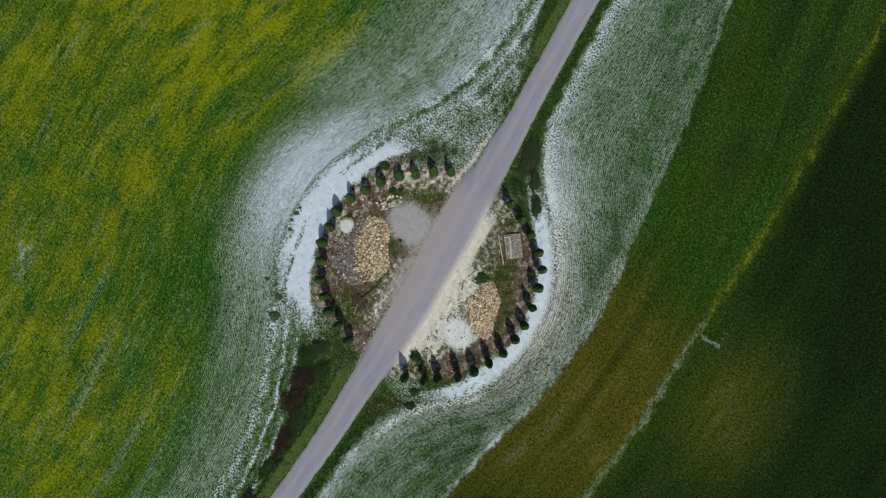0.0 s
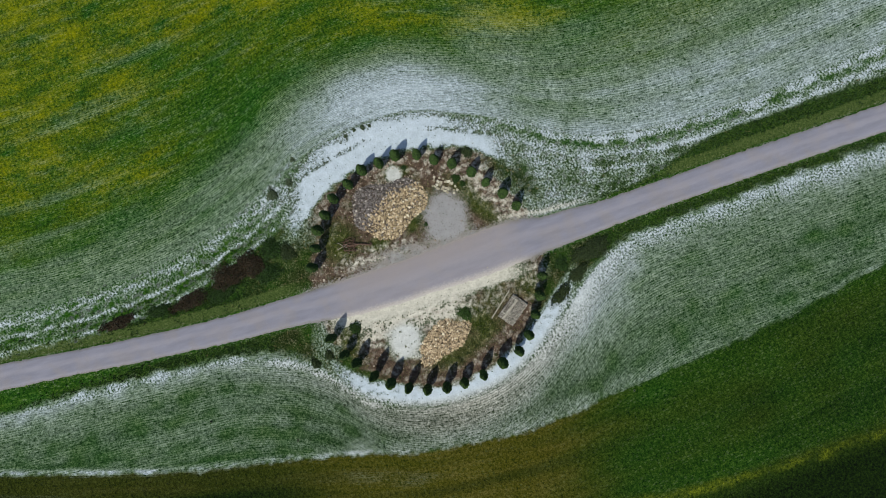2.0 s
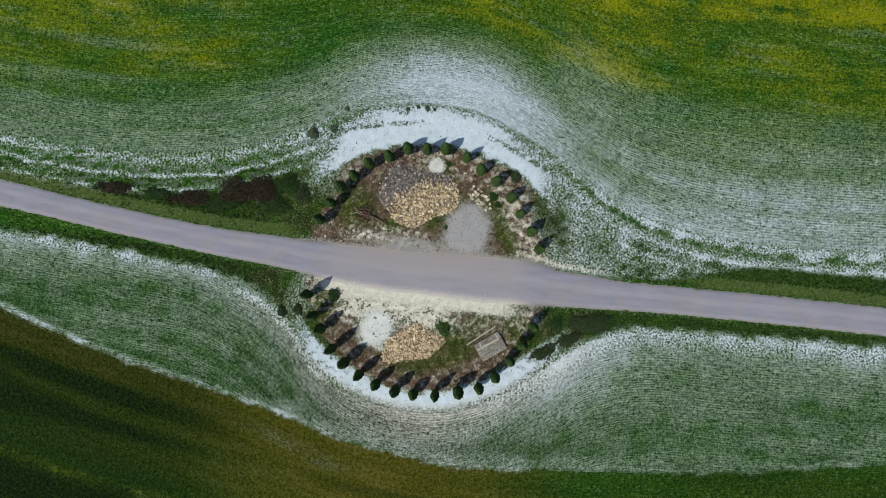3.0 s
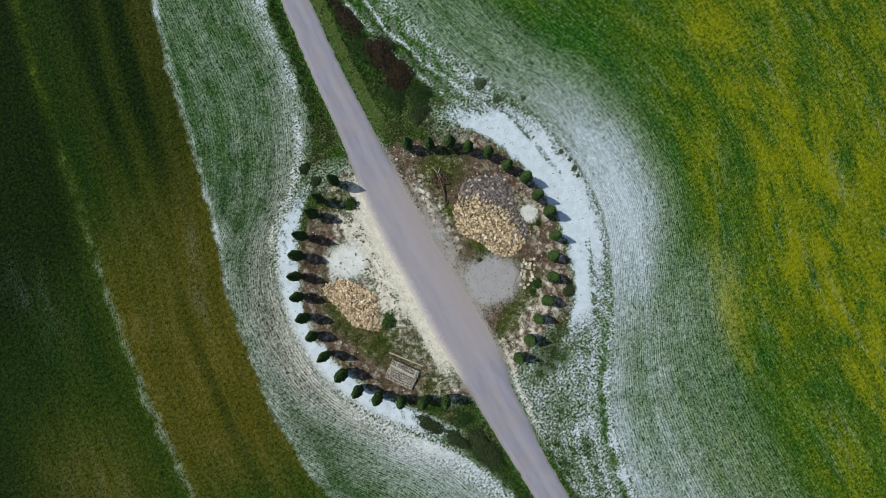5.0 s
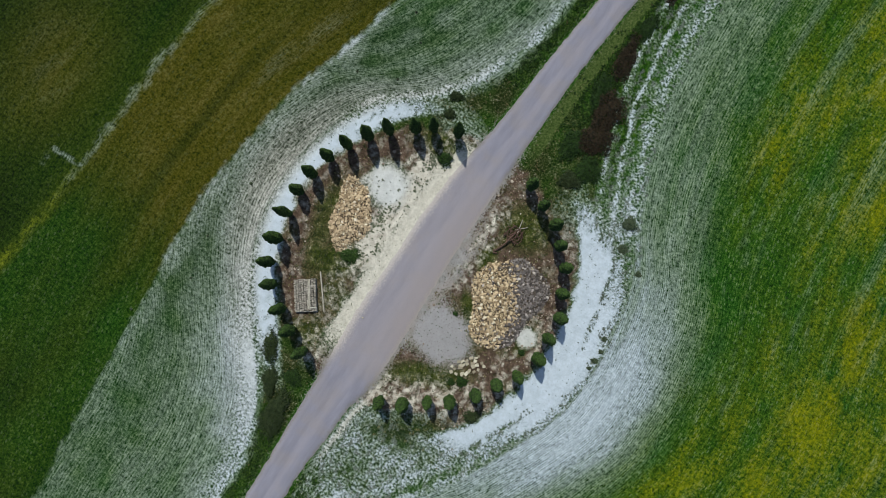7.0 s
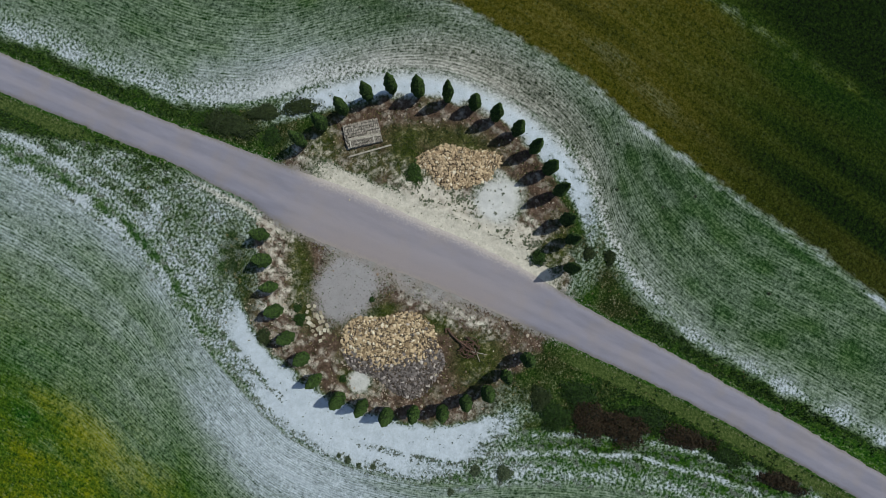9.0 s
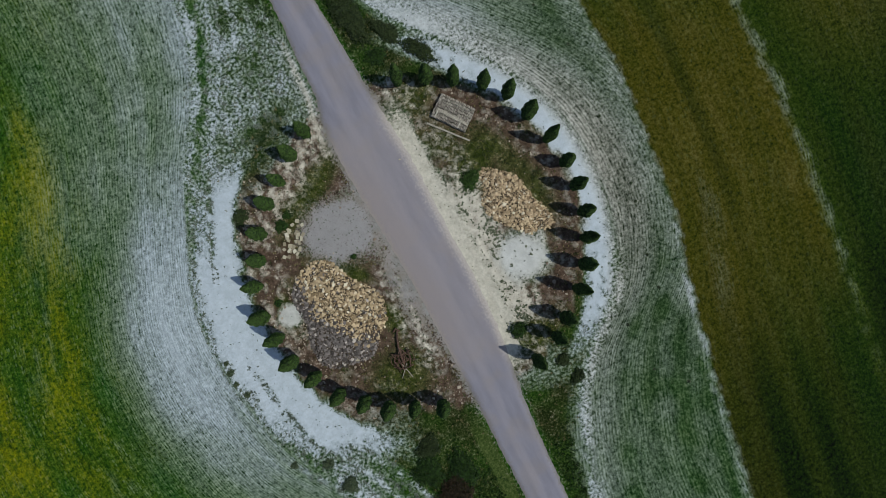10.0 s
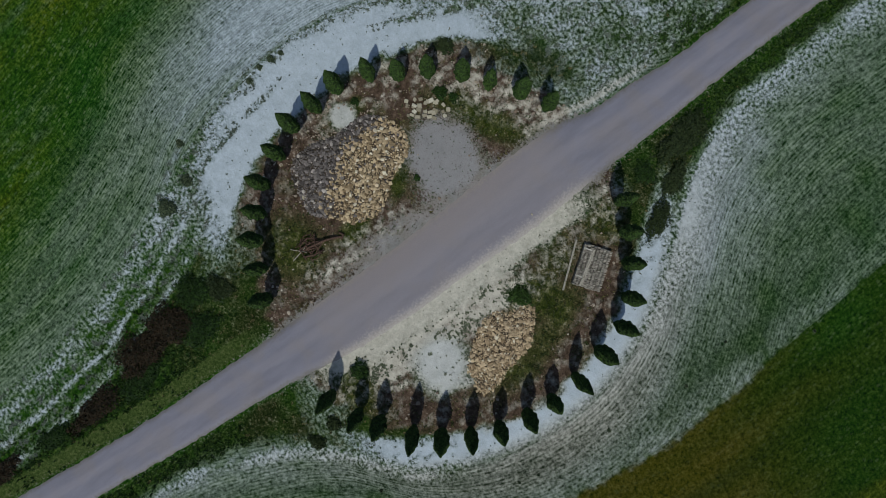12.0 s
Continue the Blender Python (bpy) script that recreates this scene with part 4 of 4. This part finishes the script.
# ======== stack of old roof tiles with boards ========
def tile_mesh(material):
    """A curved roof tile standing on its end: an arch in plan."""
    k, verts, faces = 8, [], []
    for z in (0.0, 0.44):
        for ro in (1.0, 0.5):
            for i in range(k):
                a = math.pi * i / (k - 1)
                verts.append((0.062 * (ro - 0.25) / 0.75 * math.sin(a) + 0.03 * ro, 0.112 * ro * math.cos(a), z))
    for i in range(k - 1):
        faces += [(i, i + 1, 2 * k + i + 1, 2 * k + i), (k + i + 1, k + i, 3 * k + i, 3 * k + i + 1), (i + 1, i, k + i, k + i + 1), (2 * k + i, 2 * k + i + 1, 3 * k + i + 1, 3 * k + i)]
    faces += [(0, 2 * k, 3 * k, k), (2 * k - 1, 4 * k - 1, 3 * k - 1, k - 1)]
    me = bpy.data.meshes.new("roof_tile")
    me.from_pydata(verts, [], faces)
    me.materials.append(material)
    return me


def old_tile_material():
    m = Mat("weathered_tile", 0.9, 0.0, 0.15)
    c = m.mix(m.chance(), (0.19, 0.170, 0.150), (0.42, 0.385, 0.345))
    c = m.mix(m.span(m.noise(m.local(), 9.0, 3.0), 0.45, 0.65, 0.0, 0.6), c, (0.27, 0.245, 0.215))
    m.bump(m.noise(m.local(), 20.0, 3.0), 0.3, 0.01)
    return m.colour(c)


def wood_material(name, dark, light):
    m = Mat(name, 0.85, 0.0, 0.2)
    g = m.noise(m.stretch(m.local(), (2.0, 30.0, 30.0)), 1.0, 4.0, 0.6)
    m.bump(g, 0.3, 0.01)
    return m.colour(m.mix(m.span(g, 0.35, 0.65), dark, light))


GREY_WOOD = wood_material("grey_wood", (0.22, 0.20, 0.17), (0.42, 0.39, 0.34))
PALE_WOOD = wood_material("pale_wood", (0.36, 0.34, 0.31), (0.56, 0.53, 0.48))


def beam(length, w, h, round_log=False, bend=0.0):
    """A squared beam or a log along x, centred, with worn edges."""
    bm = bmesh.new()
    if round_log:
        bmesh.ops.create_cone(bm, cap_ends=True, segments=10, radius1=w / 2, radius2=w * 0.42, depth=length, matrix=Matrix.Rotation(math.pi / 2, 4, "Y"))
        bmesh.ops.subdivide_edges(bm, edges=[e for e in bm.edges if abs(e.verts[0].co.x - e.verts[1].co.x) > length / 2], cuts=5)
    else:
        bmesh.ops.create_cube(bm, size=1.0, matrix=Matrix.Diagonal((length, w, h, 1)))
        bmesh.ops.bevel(bm, geom=bm.edges[:], offset=min(w, h) * 0.12, segments=1, affect="EDGES")
    for v in bm.verts:
        v.co.y += bend * (1 - (2 * v.co.x / length) ** 2)
    return bm


def tile_stack():
    base = new("tile_stack")
    mat = old_tile_material()
    me = tile_mesh(mat)
    rng = np.random.default_rng(12)
    long, wide, high = 3.3, 2.25, 0.5
    # what the tiles stand on
    bm = bmesh.new()
    for i in range(5):
        m = Matrix.Translation((0, (i - 2) * wide / 5, 0.03)) @ Matrix.Diagonal((long, wide / 5 - 0.05, 0.08, 1))
        bmesh.ops.create_cube(bm, size=1.0, matrix=m)
    part("pallet", bm, GREY_WOOD, base, "grey planks under the tiles")
    for i in range(9):
        for j in range(26):
            ob = new("roof_tile", me)
            ob.parent = base
            ob.location = ((j - 12.5) * long / 26 + rng.normal(0, 0.015), (i - 4) * wide / 9 + rng.normal(0, 0.012), 0.07 + abs(rng.normal(0, 0.02)))
            ob.rotation_euler, ob.scale = (rng.normal(0, 0.04), rng.normal(0, 0.06), rng.normal(0, 0.06)), (1.5, 1.06, 1.0)
    for x in (-1.2, 1.0):
        part("slat", beam(0.72, 0.10, 0.05), PALE_WOOD, base, "short grey wooden slat").matrix_local = pose(x, -0.78, 0.56, 0, 0, 88)
    base.matrix_world = pose(-8.58, -8.62, height_at(-8.6, -8.6), 0, 0, 125.5)
    return tagged(base, "stack of weathered grey roof tiles laid in rows", "tile stack")


tile_stack()


def lay_beam(name, label, cat, length, w, h, x, y, z, turn, material, round_log=False, tilt=0.0):
    ob = part(name, beam(length, w, h, round_log, 0.03), material)
    ob.matrix_world = pose(x, y, z, 0, tilt, turn)
    return tagged(ob, label, cat)


top_z = height_at(-8.6, -8.6) + 0.56
lay_beam("wooden_board", "pale grey wooden board lying on the tile stack", "board", 3.0, 0.24, 0.05, -8.36, -8.22, top_z, 123, GREY_WOOD)
lay_beam("wooden_pole", "long grey timber pole lying beside the tile stack", "pole", 4.1, 0.15, 0.13, -7.45, -7.35, height_at(-7.4, -7.3) + 0.07, 128.5, GREY_WOOD)


# ======== rusty farm implement left in the grass ========
def rust_material():
    m = Mat("rust", 0.85, 0.3, 0.3)
    g = m.noise(m.place(), 9.0, 4.0, 0.7)
    m.bump(g, 0.4, 0.01)
    return m.colour(m.ramp(g, (0.3, (0.04, 0.026, 0.022)), (0.55, (0.13, 0.078, 0.06)), (0.75, (0.25, 0.16, 0.125))))


RUST = rust_material()


def bent_bar(points, radius, sides=6):
    """A round bar along the points."""
    bm = bmesh.new()
    rings = []
    pts = [Vector(p) for p in points]
    for i, p in enumerate(pts):
        way = (pts[min(i + 1, len(pts) - 1)] - pts[max(i - 1, 0)]).normalized()
        u = way.orthogonal().normalized()
        v = way.cross(u)
        rings.append([bm.verts.new(p + radius * (math.cos(2 * math.pi * k / sides) * u + math.sin(2 * math.pi * k / sides) * v)) for k in range(sides)])
    for a, b in zip(rings, rings[1:]):
        for k in range(sides):
            bm.faces.new((a[k], a[(k + 1) % sides], b[(k + 1) % sides], b[k]))
    bm.faces.new(rings[0][::-1])
    bm.faces.new(rings[-1])
    bmesh.ops.recalc_face_normals(bm, faces=bm.faces[:])
    return bm


def farm_harrow():
    """A heap of bent bars: frame, tines, hoops and a drawbar, rusted together."""
    rng = np.random.default_rng(6)
    sway = lambda *p: tuple(np.array(p) + rng.normal(0, 0.07, 3))
    base = new("farm_harrow")
    part("drawbar", bent_bar([(-2.5, 0.12, 0.1), (-1.9, 0.0, 0.4), (-1.2, -0.06, 0.55), (0.3, 0.0, 0.55)], 0.085), RUST, base)
    part("hitch", bent_bar([(-2.5, -0.2, 0.12), (-2.75, 0.05, 0.2), (-2.45, 0.32, 0.12)], 0.09), RUST, base)
    for y in (-0.72, -0.3, 0.15, 0.6):
        part("frame_bar", bent_bar([sway(-0.75, y * 0.8, 0.3), sway(-0.1, y * 1.1, 0.55), sway(0.8, y * 0.7, 0.3)], 0.06), RUST, base)
    for x in (-0.55, 0.1, 0.65):
        part("cross_bar", bent_bar([sway(x - 0.1, -0.8, 0.3), sway(x + 0.08, 0.0, 0.55), sway(x - 0.08, 0.82, 0.32)], 0.055), RUST, base)
    for k in range(18):
        x, y, a = rng.uniform(-0.7, 0.7), rng.uniform(-0.75, 0.75), rng.uniform(0, 6.3)
        c, d = math.cos(a), math.sin(a)
        part("tine", bent_bar([(x, y, 0.5), (x + 0.16 * c, y + 0.16 * d, 0.66), (x + 0.38 * c, y + 0.36 * d, 0.5), (x + 0.42 * c, y + 0.42 * d, 0.05)], 0.035, 5), RUST, base)
    for y, sgn in ((-0.7, -1), (0.75, 1), (0.1, 1)):
        loop = [(-0.1 + 0.42 * math.cos(a), y + 0.28 * sgn * math.sin(a), 0.40 + 0.30 * math.sin(a)) for a in np.linspace(-0.6, math.pi * 1.25, 14)]
        part("wheel_hoop", bent_bar(loop, 0.035), RUST, base)
        part("stay", bent_bar([(-1.1, 0.0, 0.55), sway(-0.5, y * 0.6, 0.5), (-0.1, y, 0.4)], 0.04), RUST, base)
    part("shaft", beam(1.5, 0.09, 0.08, True), GREY_WOOD, base, "bleached wooden shaft").matrix_local = pose(1.05, 0.15, 0.25, 0, 10, 24)
    part("shaft", beam(1.4, 0.08, 0.08, True), GREY_WOOD, base, "bleached wooden shaft").matrix_local = pose(1.0, -0.12, 0.24, 0, 9, -32)
    base.matrix_world = pose(5.75, 8.1, height_at(5.75, 8.1), 0, 0, 76)
    return tagged(base, "rusty old farm harrow with wooden shafts in rough grass", "farm harrow")


farm_harrow()


# ======== shrubs ========
GREEN_LEAF = leaf_material("shrub_leaf", (0.005, 0.017, 0.003), (0.028, 0.064, 0.009))
FRESH_LEAF = leaf_material("fresh_weed_leaf", (0.010, 0.028, 0.004), (0.048, 0.092, 0.018))
RED_LEAF = leaf_material("red_shrub_leaf", (0.006, 0.007, 0.003), (0.044, 0.027, 0.013))
FIELD_LEAF = leaf_material("field_weed_leaf", (0.030, 0.048, 0.026), (0.085, 0.110, 0.062))
DUSK_LEAF = leaf_material("dusky_shrub_leaf", (0.010, 0.020, 0.006), (0.038, 0.056, 0.018))


def shrub(x, y, rx, ry, high, turn, leaf, label, seed):
    """A low spreading bush: stems and a broken, lumpy crown of small leaves."""
    rng = np.random.default_rng(seed)
    base = new("shrub")
    bm = bmesh.new()
    for k in range(7):
        a = k * 0.9 + seed
        m = Matrix.Rotation(a, 4, "Z") @ Matrix.Rotation(0.5 + 0.08 * k, 4, "Y") @ Matrix.Translation((0, 0, high * 0.3))
        bmesh.ops.create_cone(bm, cap_ends=True, segments=5, radius1=0.03, radius2=0.008, depth=high * 0.65, matrix=m)
    part("stem", bm, BARK, base)
    n = int(900 * max(0.04, rx * ry) ** 0.8)
    a, q = rng.uniform(0, 2 * np.pi, n), np.sqrt(rng.random(n)) * np.clip(rng.normal(0.95, 0.2, n), 0.4, 1.5)
    edge = 1 + 0.16 * np.sin(3 * a + seed) + 0.12 * np.sin(7 * a + 2.1 * seed)
    px, py = rx * q * edge * np.cos(a), ry * q * edge * np.sin(a)
    lump = 0.5 + 0.5 * np.sin(px * 3.1 + seed) * np.sin(py * 2.7 + 1.3 * seed)
    pz = high * np.sqrt(np.clip(1 - q * q * 0.9, 0, 1)) * (0.6 + 0.4 * lump) * (1 - 0.4 * rng.random(n) ** 3)
    nor = np.stack([px / rx * 0.7, py / ry * 0.7, np.full(n, 0.8)], 1)
    v, f = leaf_cloud(np.stack([px, py, pz], 1), nor, 0.16, rng)
    raw("foliage", v, f, leaf, base)
    base.matrix_world = pose(x, y, height_at(x, y) - 0.02, 0, 0, turn)
    return tagged(base, label, "shrub")


RED, LUSH, WILD, DUSK, LOW = "dark red-brown bramble bush on the road verge", "dense green bush on the grassy road verge", "low green bush on bare soil inside the tree ring", "dusky green bush at the edge of the field", "small dark weed bush on white chalk soil"
for n, (x, y, rx, ry, h, turn, leaf, label) in enumerate((
    (7.0, 24.0, 1.6, 2.2, 0.9, 12, RED_LEAF, RED), (7.5, 21.0, 1.6, 2.1, 0.8, 0, RED_LEAF, RED), (5.7, 29.6, 0.9, 2.6, 0.7, 8, RED_LEAF, RED), (6.1, 39.0, 0.7, 2.4, 0.6, 3, RED_LEAF, RED), (5.9, 33.6, 0.7, 1.5, 0.5, 0, GREEN_LEAF, LUSH),
    (5.4, 25.2, 0.9, 2.2, 0.6, 10, GREEN_LEAF, LUSH), (5.9, 19.0, 1.2, 1.6, 0.6, 0, GREEN_LEAF, LUSH), (8.6, 17.8, 1.3, 1.4, 0.6, 0, GREEN_LEAF, LUSH), (7.6, 15.9, 1.1, 0.9, 0.5, 20, DUSK_LEAF, DUSK),
    (-4.7, -20.4, 1.1, 2.6, 0.7, 8, DUSK_LEAF, DUSK), (-8.7, -15.0, 0.75, 1.7, 0.6, 32, DUSK_LEAF, DUSK), (-6.9, -17.9, 0.7, 1.6, 0.6, 28, DUSK_LEAF, DUSK), (12.1, -9.7, 0.8, 0.65, 0.5, 40, DUSK_LEAF, DUSK), (-6.8, 16.9, 0.75, 0.5, 0.4, 20, DUSK_LEAF, DUSK), (-6.4, 15.0, 0.6, 0.5, 0.4, 0, DUSK_LEAF, DUSK), (-5.2, -16.3, 1.0, 0.8, 0.5, 0, GREEN_LEAF, LUSH),
    (-4.3, 10.8, 0.75, 0.7, 0.7, 0, GREEN_LEAF, WILD), (-7.1, -2.8, 1.0, 0.75, 0.35, 20, FRESH_LEAF, "low spread of fresh green weeds beside the buff stone heap"), (9.4, -7.3, 0.55, 0.5, 0.45, 0, GREEN_LEAF, WILD), (8.5, -7.9, 0.4, 0.35, 0.35, 0, GREEN_LEAF, WILD),
    (15.1, 15.4, 0.72, 0.7, 0.45, 0, FIELD_LEAF, LOW), (15.9, 12.9, 0.5, 0.45, 0.3, 0, FIELD_LEAF, LOW), (19.55, 1.8, 0.36, 0.26, 0.25, 0, FIELD_LEAF, LOW), (19.5, 0.9, 0.2, 0.18, 0.2, 0, FIELD_LEAF, LOW), (19.6, 2.9, 0.26, 0.2, 0.18, 0, FIELD_LEAF, LOW), (19.2, 4.2, 0.24, 0.2, 0.18, 0, FIELD_LEAF, LOW), (18.6, 11.6, 0.3, 0.26, 0.2, 0, FIELD_LEAF, LOW),
    (5.15, -1.85, 0.24, 0.22, 0.28, 0, GREEN_LEAF, "small round green weed on the grey gravel lay-by"), (12.9, -1.5, 0.3, 0.3, 0.35, 0, GREEN_LEAF, WILD),
)):
    shrub(x, y, rx, ry, h, turn, leaf, label, n + 1)
for n, (x, y, size) in enumerate(((-19.7, -2.1, 0.26), (-19.2, 4.4, 0.16), (-20.5, -9.0, 0.18), (-12.9, 15.1, 0.24), (-15.1, 22.0, 0.22), (-18.8, 6.0, 0.18), (-17.4, 10.6, 0.2), (-9.4, 31.6, 0.26), (-13.0, 19.6, 0.16), (-22.9, -19.5, 0.2), (-16.9, 13.6, 0.16), (-19.5, -13.5, 0.15))):
    shrub(x, y, size * 0.5, size * 0.4, size * 0.4, 40 * n, FIELD_LEAF, "small dark weed standing in the thin crop", n + 60)
ob = part("road_stone", block(0.16, 0.12, 0.1, rng_b), PALE_STONE)
ob.location = (-2.53, -7.35, 0.09)
tagged(ob, "small white stone lying on the gravel road", "stone")


# ======== weeds, verge grass, loose stones ========
def off_road(x, y):
    return (x < road_west(y) - 0.15) | (x > road_east(y) + 0.15)


def tufts(name, label, count, box, size, tall, leaf, wanted, seed, blades=6):
    """Rosettes of narrow blades wherever wanted() allows them."""
    rng = np.random.default_rng(seed)
    x, y = rng.uniform(box[0], box[1], count), rng.uniform(box[2], box[3], count)
    cover, _ = zones(x, y)
    keep = (rng.random(count) < wanted(x, y, cover)) & off_road(x, y)
    x, y = x[keep], y[keep]
    n = len(x)
    z = relief(x, y)
    s = size * np.clip(rng.lognormal(0, 0.4, n), 0.4, 1.7)
    verts = []
    for k in range(blades):
        a = rng.uniform(0, 2 * np.pi, n)
        d = np.stack([np.cos(a), np.sin(a)], 1)
        e = np.stack([-np.sin(a), np.cos(a)], 1)
        off = rng.normal(0, 0.35, (n, 2)) * s[:, None]
        w, l = (s * rng.uniform(0.2, 0.4, n))[:, None], (s * rng.uniform(0.5, 1.0, n))[:, None]
        foot = np.stack([x, y], 1) + off
        up = tall * s / size * rng.uniform(0.5, 1.1, n)
        for q, hgt in ((foot - e * w, z + 0.0), (foot + d * l, z + up), (foot + e * w, z + 0.0)):
            verts.append(np.concatenate([q, hgt[:, None]], 1))
    v = np.stack(verts, 1).reshape(-1, 3)
    f = np.arange(len(v)).reshape(-1, 3)
    return tagged(raw(name, v, f, leaf), label, "weeds", kind="stuff")


WEED = leaf_material("weed_leaf", (0.034, 0.046, 0.026), (0.105, 0.125, 0.075))
GRASS = leaf_material("verge_grass", (0.006, 0.022, 0.003), (0.040, 0.085, 0.014))
DRY = leaf_material("dry_grass", (0.05, 0.045, 0.016), (0.16, 0.14, 0.06))
tufts("verge_grass", "lush green grass along both road verges", 90000, (-13, 13, -66, 66), 0.13, 0.18, GRASS, lambda x, y, c: np.clip(c["verge"] * smooth(np.hypot(x, y), 19.0, 24.0) * smooth(c["chalk"], 0.30, 0.10) * (1 - c["grit"]) * (1 - 0.9 * c["shoulder"]), 0, 1), 31)
tufts("chalk_weeds", "scattered dark weeds on bare chalk", 120000, (-20, 22, -40, 40), 0.065, 0.06, WEED, lambda x, y, c: np.clip(0.75 * np.exp(-((c["chalk"] - 0.52) / 0.2) ** 2) * (1 - c["dark"]) * smooth(np.abs(y), 17, 12) * ((np.abs(x - road_east(y)) < 20) & (x < band_east(y) + 0.3) & (x > band_west(y) + 0.6) & off_road(x, y)) + 0.03 * (c["chalk"] > 0.8) * off_road(x, y), 0, 1), 32)
RUT = leaf_material("rut_weed_leaf", (0.050, 0.066, 0.055), (0.135, 0.160, 0.128))
tufts("rut_weeds", "clumps of dusty green weeds along wheel ruts in chalk", 110000, (1, 22, -45, 45), 0.10, 0.06, RUT, lambda x, y, c: np.clip(0.75 * c["rut"] + 0.02 * (c["rut"] > 0.05), 0, 1), 37, 11)
MOSS = leaf_material("ring_grass_leaf", (0.016, 0.028, 0.007), (0.070, 0.088, 0.026))
FLANK = leaf_material("grey_weed_leaf", (0.072, 0.088, 0.054), (0.19, 0.21, 0.145))
tufts("flank_weeds", "grey-green rosettes of weeds dotted over cream soil", 6500, (-9.5, -3.8, -9.5, 13.5), 0.10, 0.07, FLANK, lambda x, y, c: np.clip((c["chalk"] > 0.5) * smooth(road_west(y) - x, 1.2, 2.2) * (0.10 + 0.5 * smooth(wobble(x, y, 3.0, 17), -0.1, 0.7)) * (1 - 0.9 * blob(x, y, -7.6, 5.6, 2.4, 2.4, 0, 0.3)), 0, 1), 35, 14)
tufts("lay_by_weeds", "dark low weeds along the margin of the gravel lay-by", 2600, (1.5, 9.5, -9.0, 0.0), 0.07, 0.04, WEED, lambda x, y, c: np.clip(0.6 * np.exp(-((c["layby"] - 0.5) / 0.3) ** 2) + 0.05, 0, 1) * (blob(x, y, 5.3, -4.4, 4.2, 3.7, -25, 0.15) > 0.5), 36)
tufts("ring_grass", "patchy green and dry grass inside the tree ring", 60000, (-15, 15, -16, 16), 0.085, 0.10, MOSS, lambda x, y, c: np.clip((0.42 * c["lawn"] + 0.02 * c["soil"]) * (1 - c["layby"]) * (1 - c["chalk"]), 0, 1), 33)
tufts("verge_straw", "pale straw-coloured stems among the verge grass", 14000, (-13, 13, -60, 60), 0.09, 0.12, DRY, lambda x, y, c: np.clip(0.35 * c["verge"] * (wobble(x, y, 2.2, 41) > 0.35) * (1 - c["grit"]) + 0.8 * (np.exp(-((x - road_east(y) - 1.55) / 0.12) ** 2) + 0.7 * np.exp(-((x - road_east(y) - 0.25) / 0.15) ** 2)) * smooth(y, 14, 17) * smooth(y, 48, 40), 0, 1), 38, 5)
tufts("dry_weeds", "dry straw-coloured weeds among the trees", 30000, (-18, 18, -22, 22), 0.10, 0.10, DRY, lambda x, y, c: np.clip(0.25 * c["soil"] * (1 - c["layby"]) + 0.2 * c["weedy"] - 0.5 * c["chalk"], 0, 1), 34)


def loose_stones():
    rng = np.random.default_rng(41)
    count = 14000
    x, y = rng.uniform(-16, 16, count), rng.uniform(-16, 16, count)
    c, _ = zones(x, y)
    r = np.hypot(x - RING[0], y - RING[1])
    want = 0.24 * c["soil"] * (smooth(r, 10.5, 12.5) + 0.35) * np.where(x < 0, 0.45, 1.0) * (1 - c["lawn"]) * (1 - c["layby"]) + 0.10 * c["grit"] + 0.6 * c["soil"] * blob(x, y, 9.6, 1.6, 4.0, 5.0, 8, 0.3) * (1 - c["lawn"])
    keep = (rng.random(count) < want) & off_road(x, y)
    x, y = x[keep], y[keep]
    z = relief(x, y) + 0.02
    sizes = np.clip(rng.lognormal(-2.2, 0.5, len(x)), 0.05, 0.4)
    mat = rubble_material("loose_stone", (0.20, 0.15, 0.12), (0.42, 0.36, 0.30), (0.55, 0.50, 0.44))
    tagged(joined("loose_stones", CHIPS, np.stack([x, y, z], 1), rng.uniform(-0.4, 6.0, (len(x), 3)) * [0.1, 0.1, 1.0], sizes, mat, None), "small pale stones strewn over the brown soil", "stones")


loose_stones()
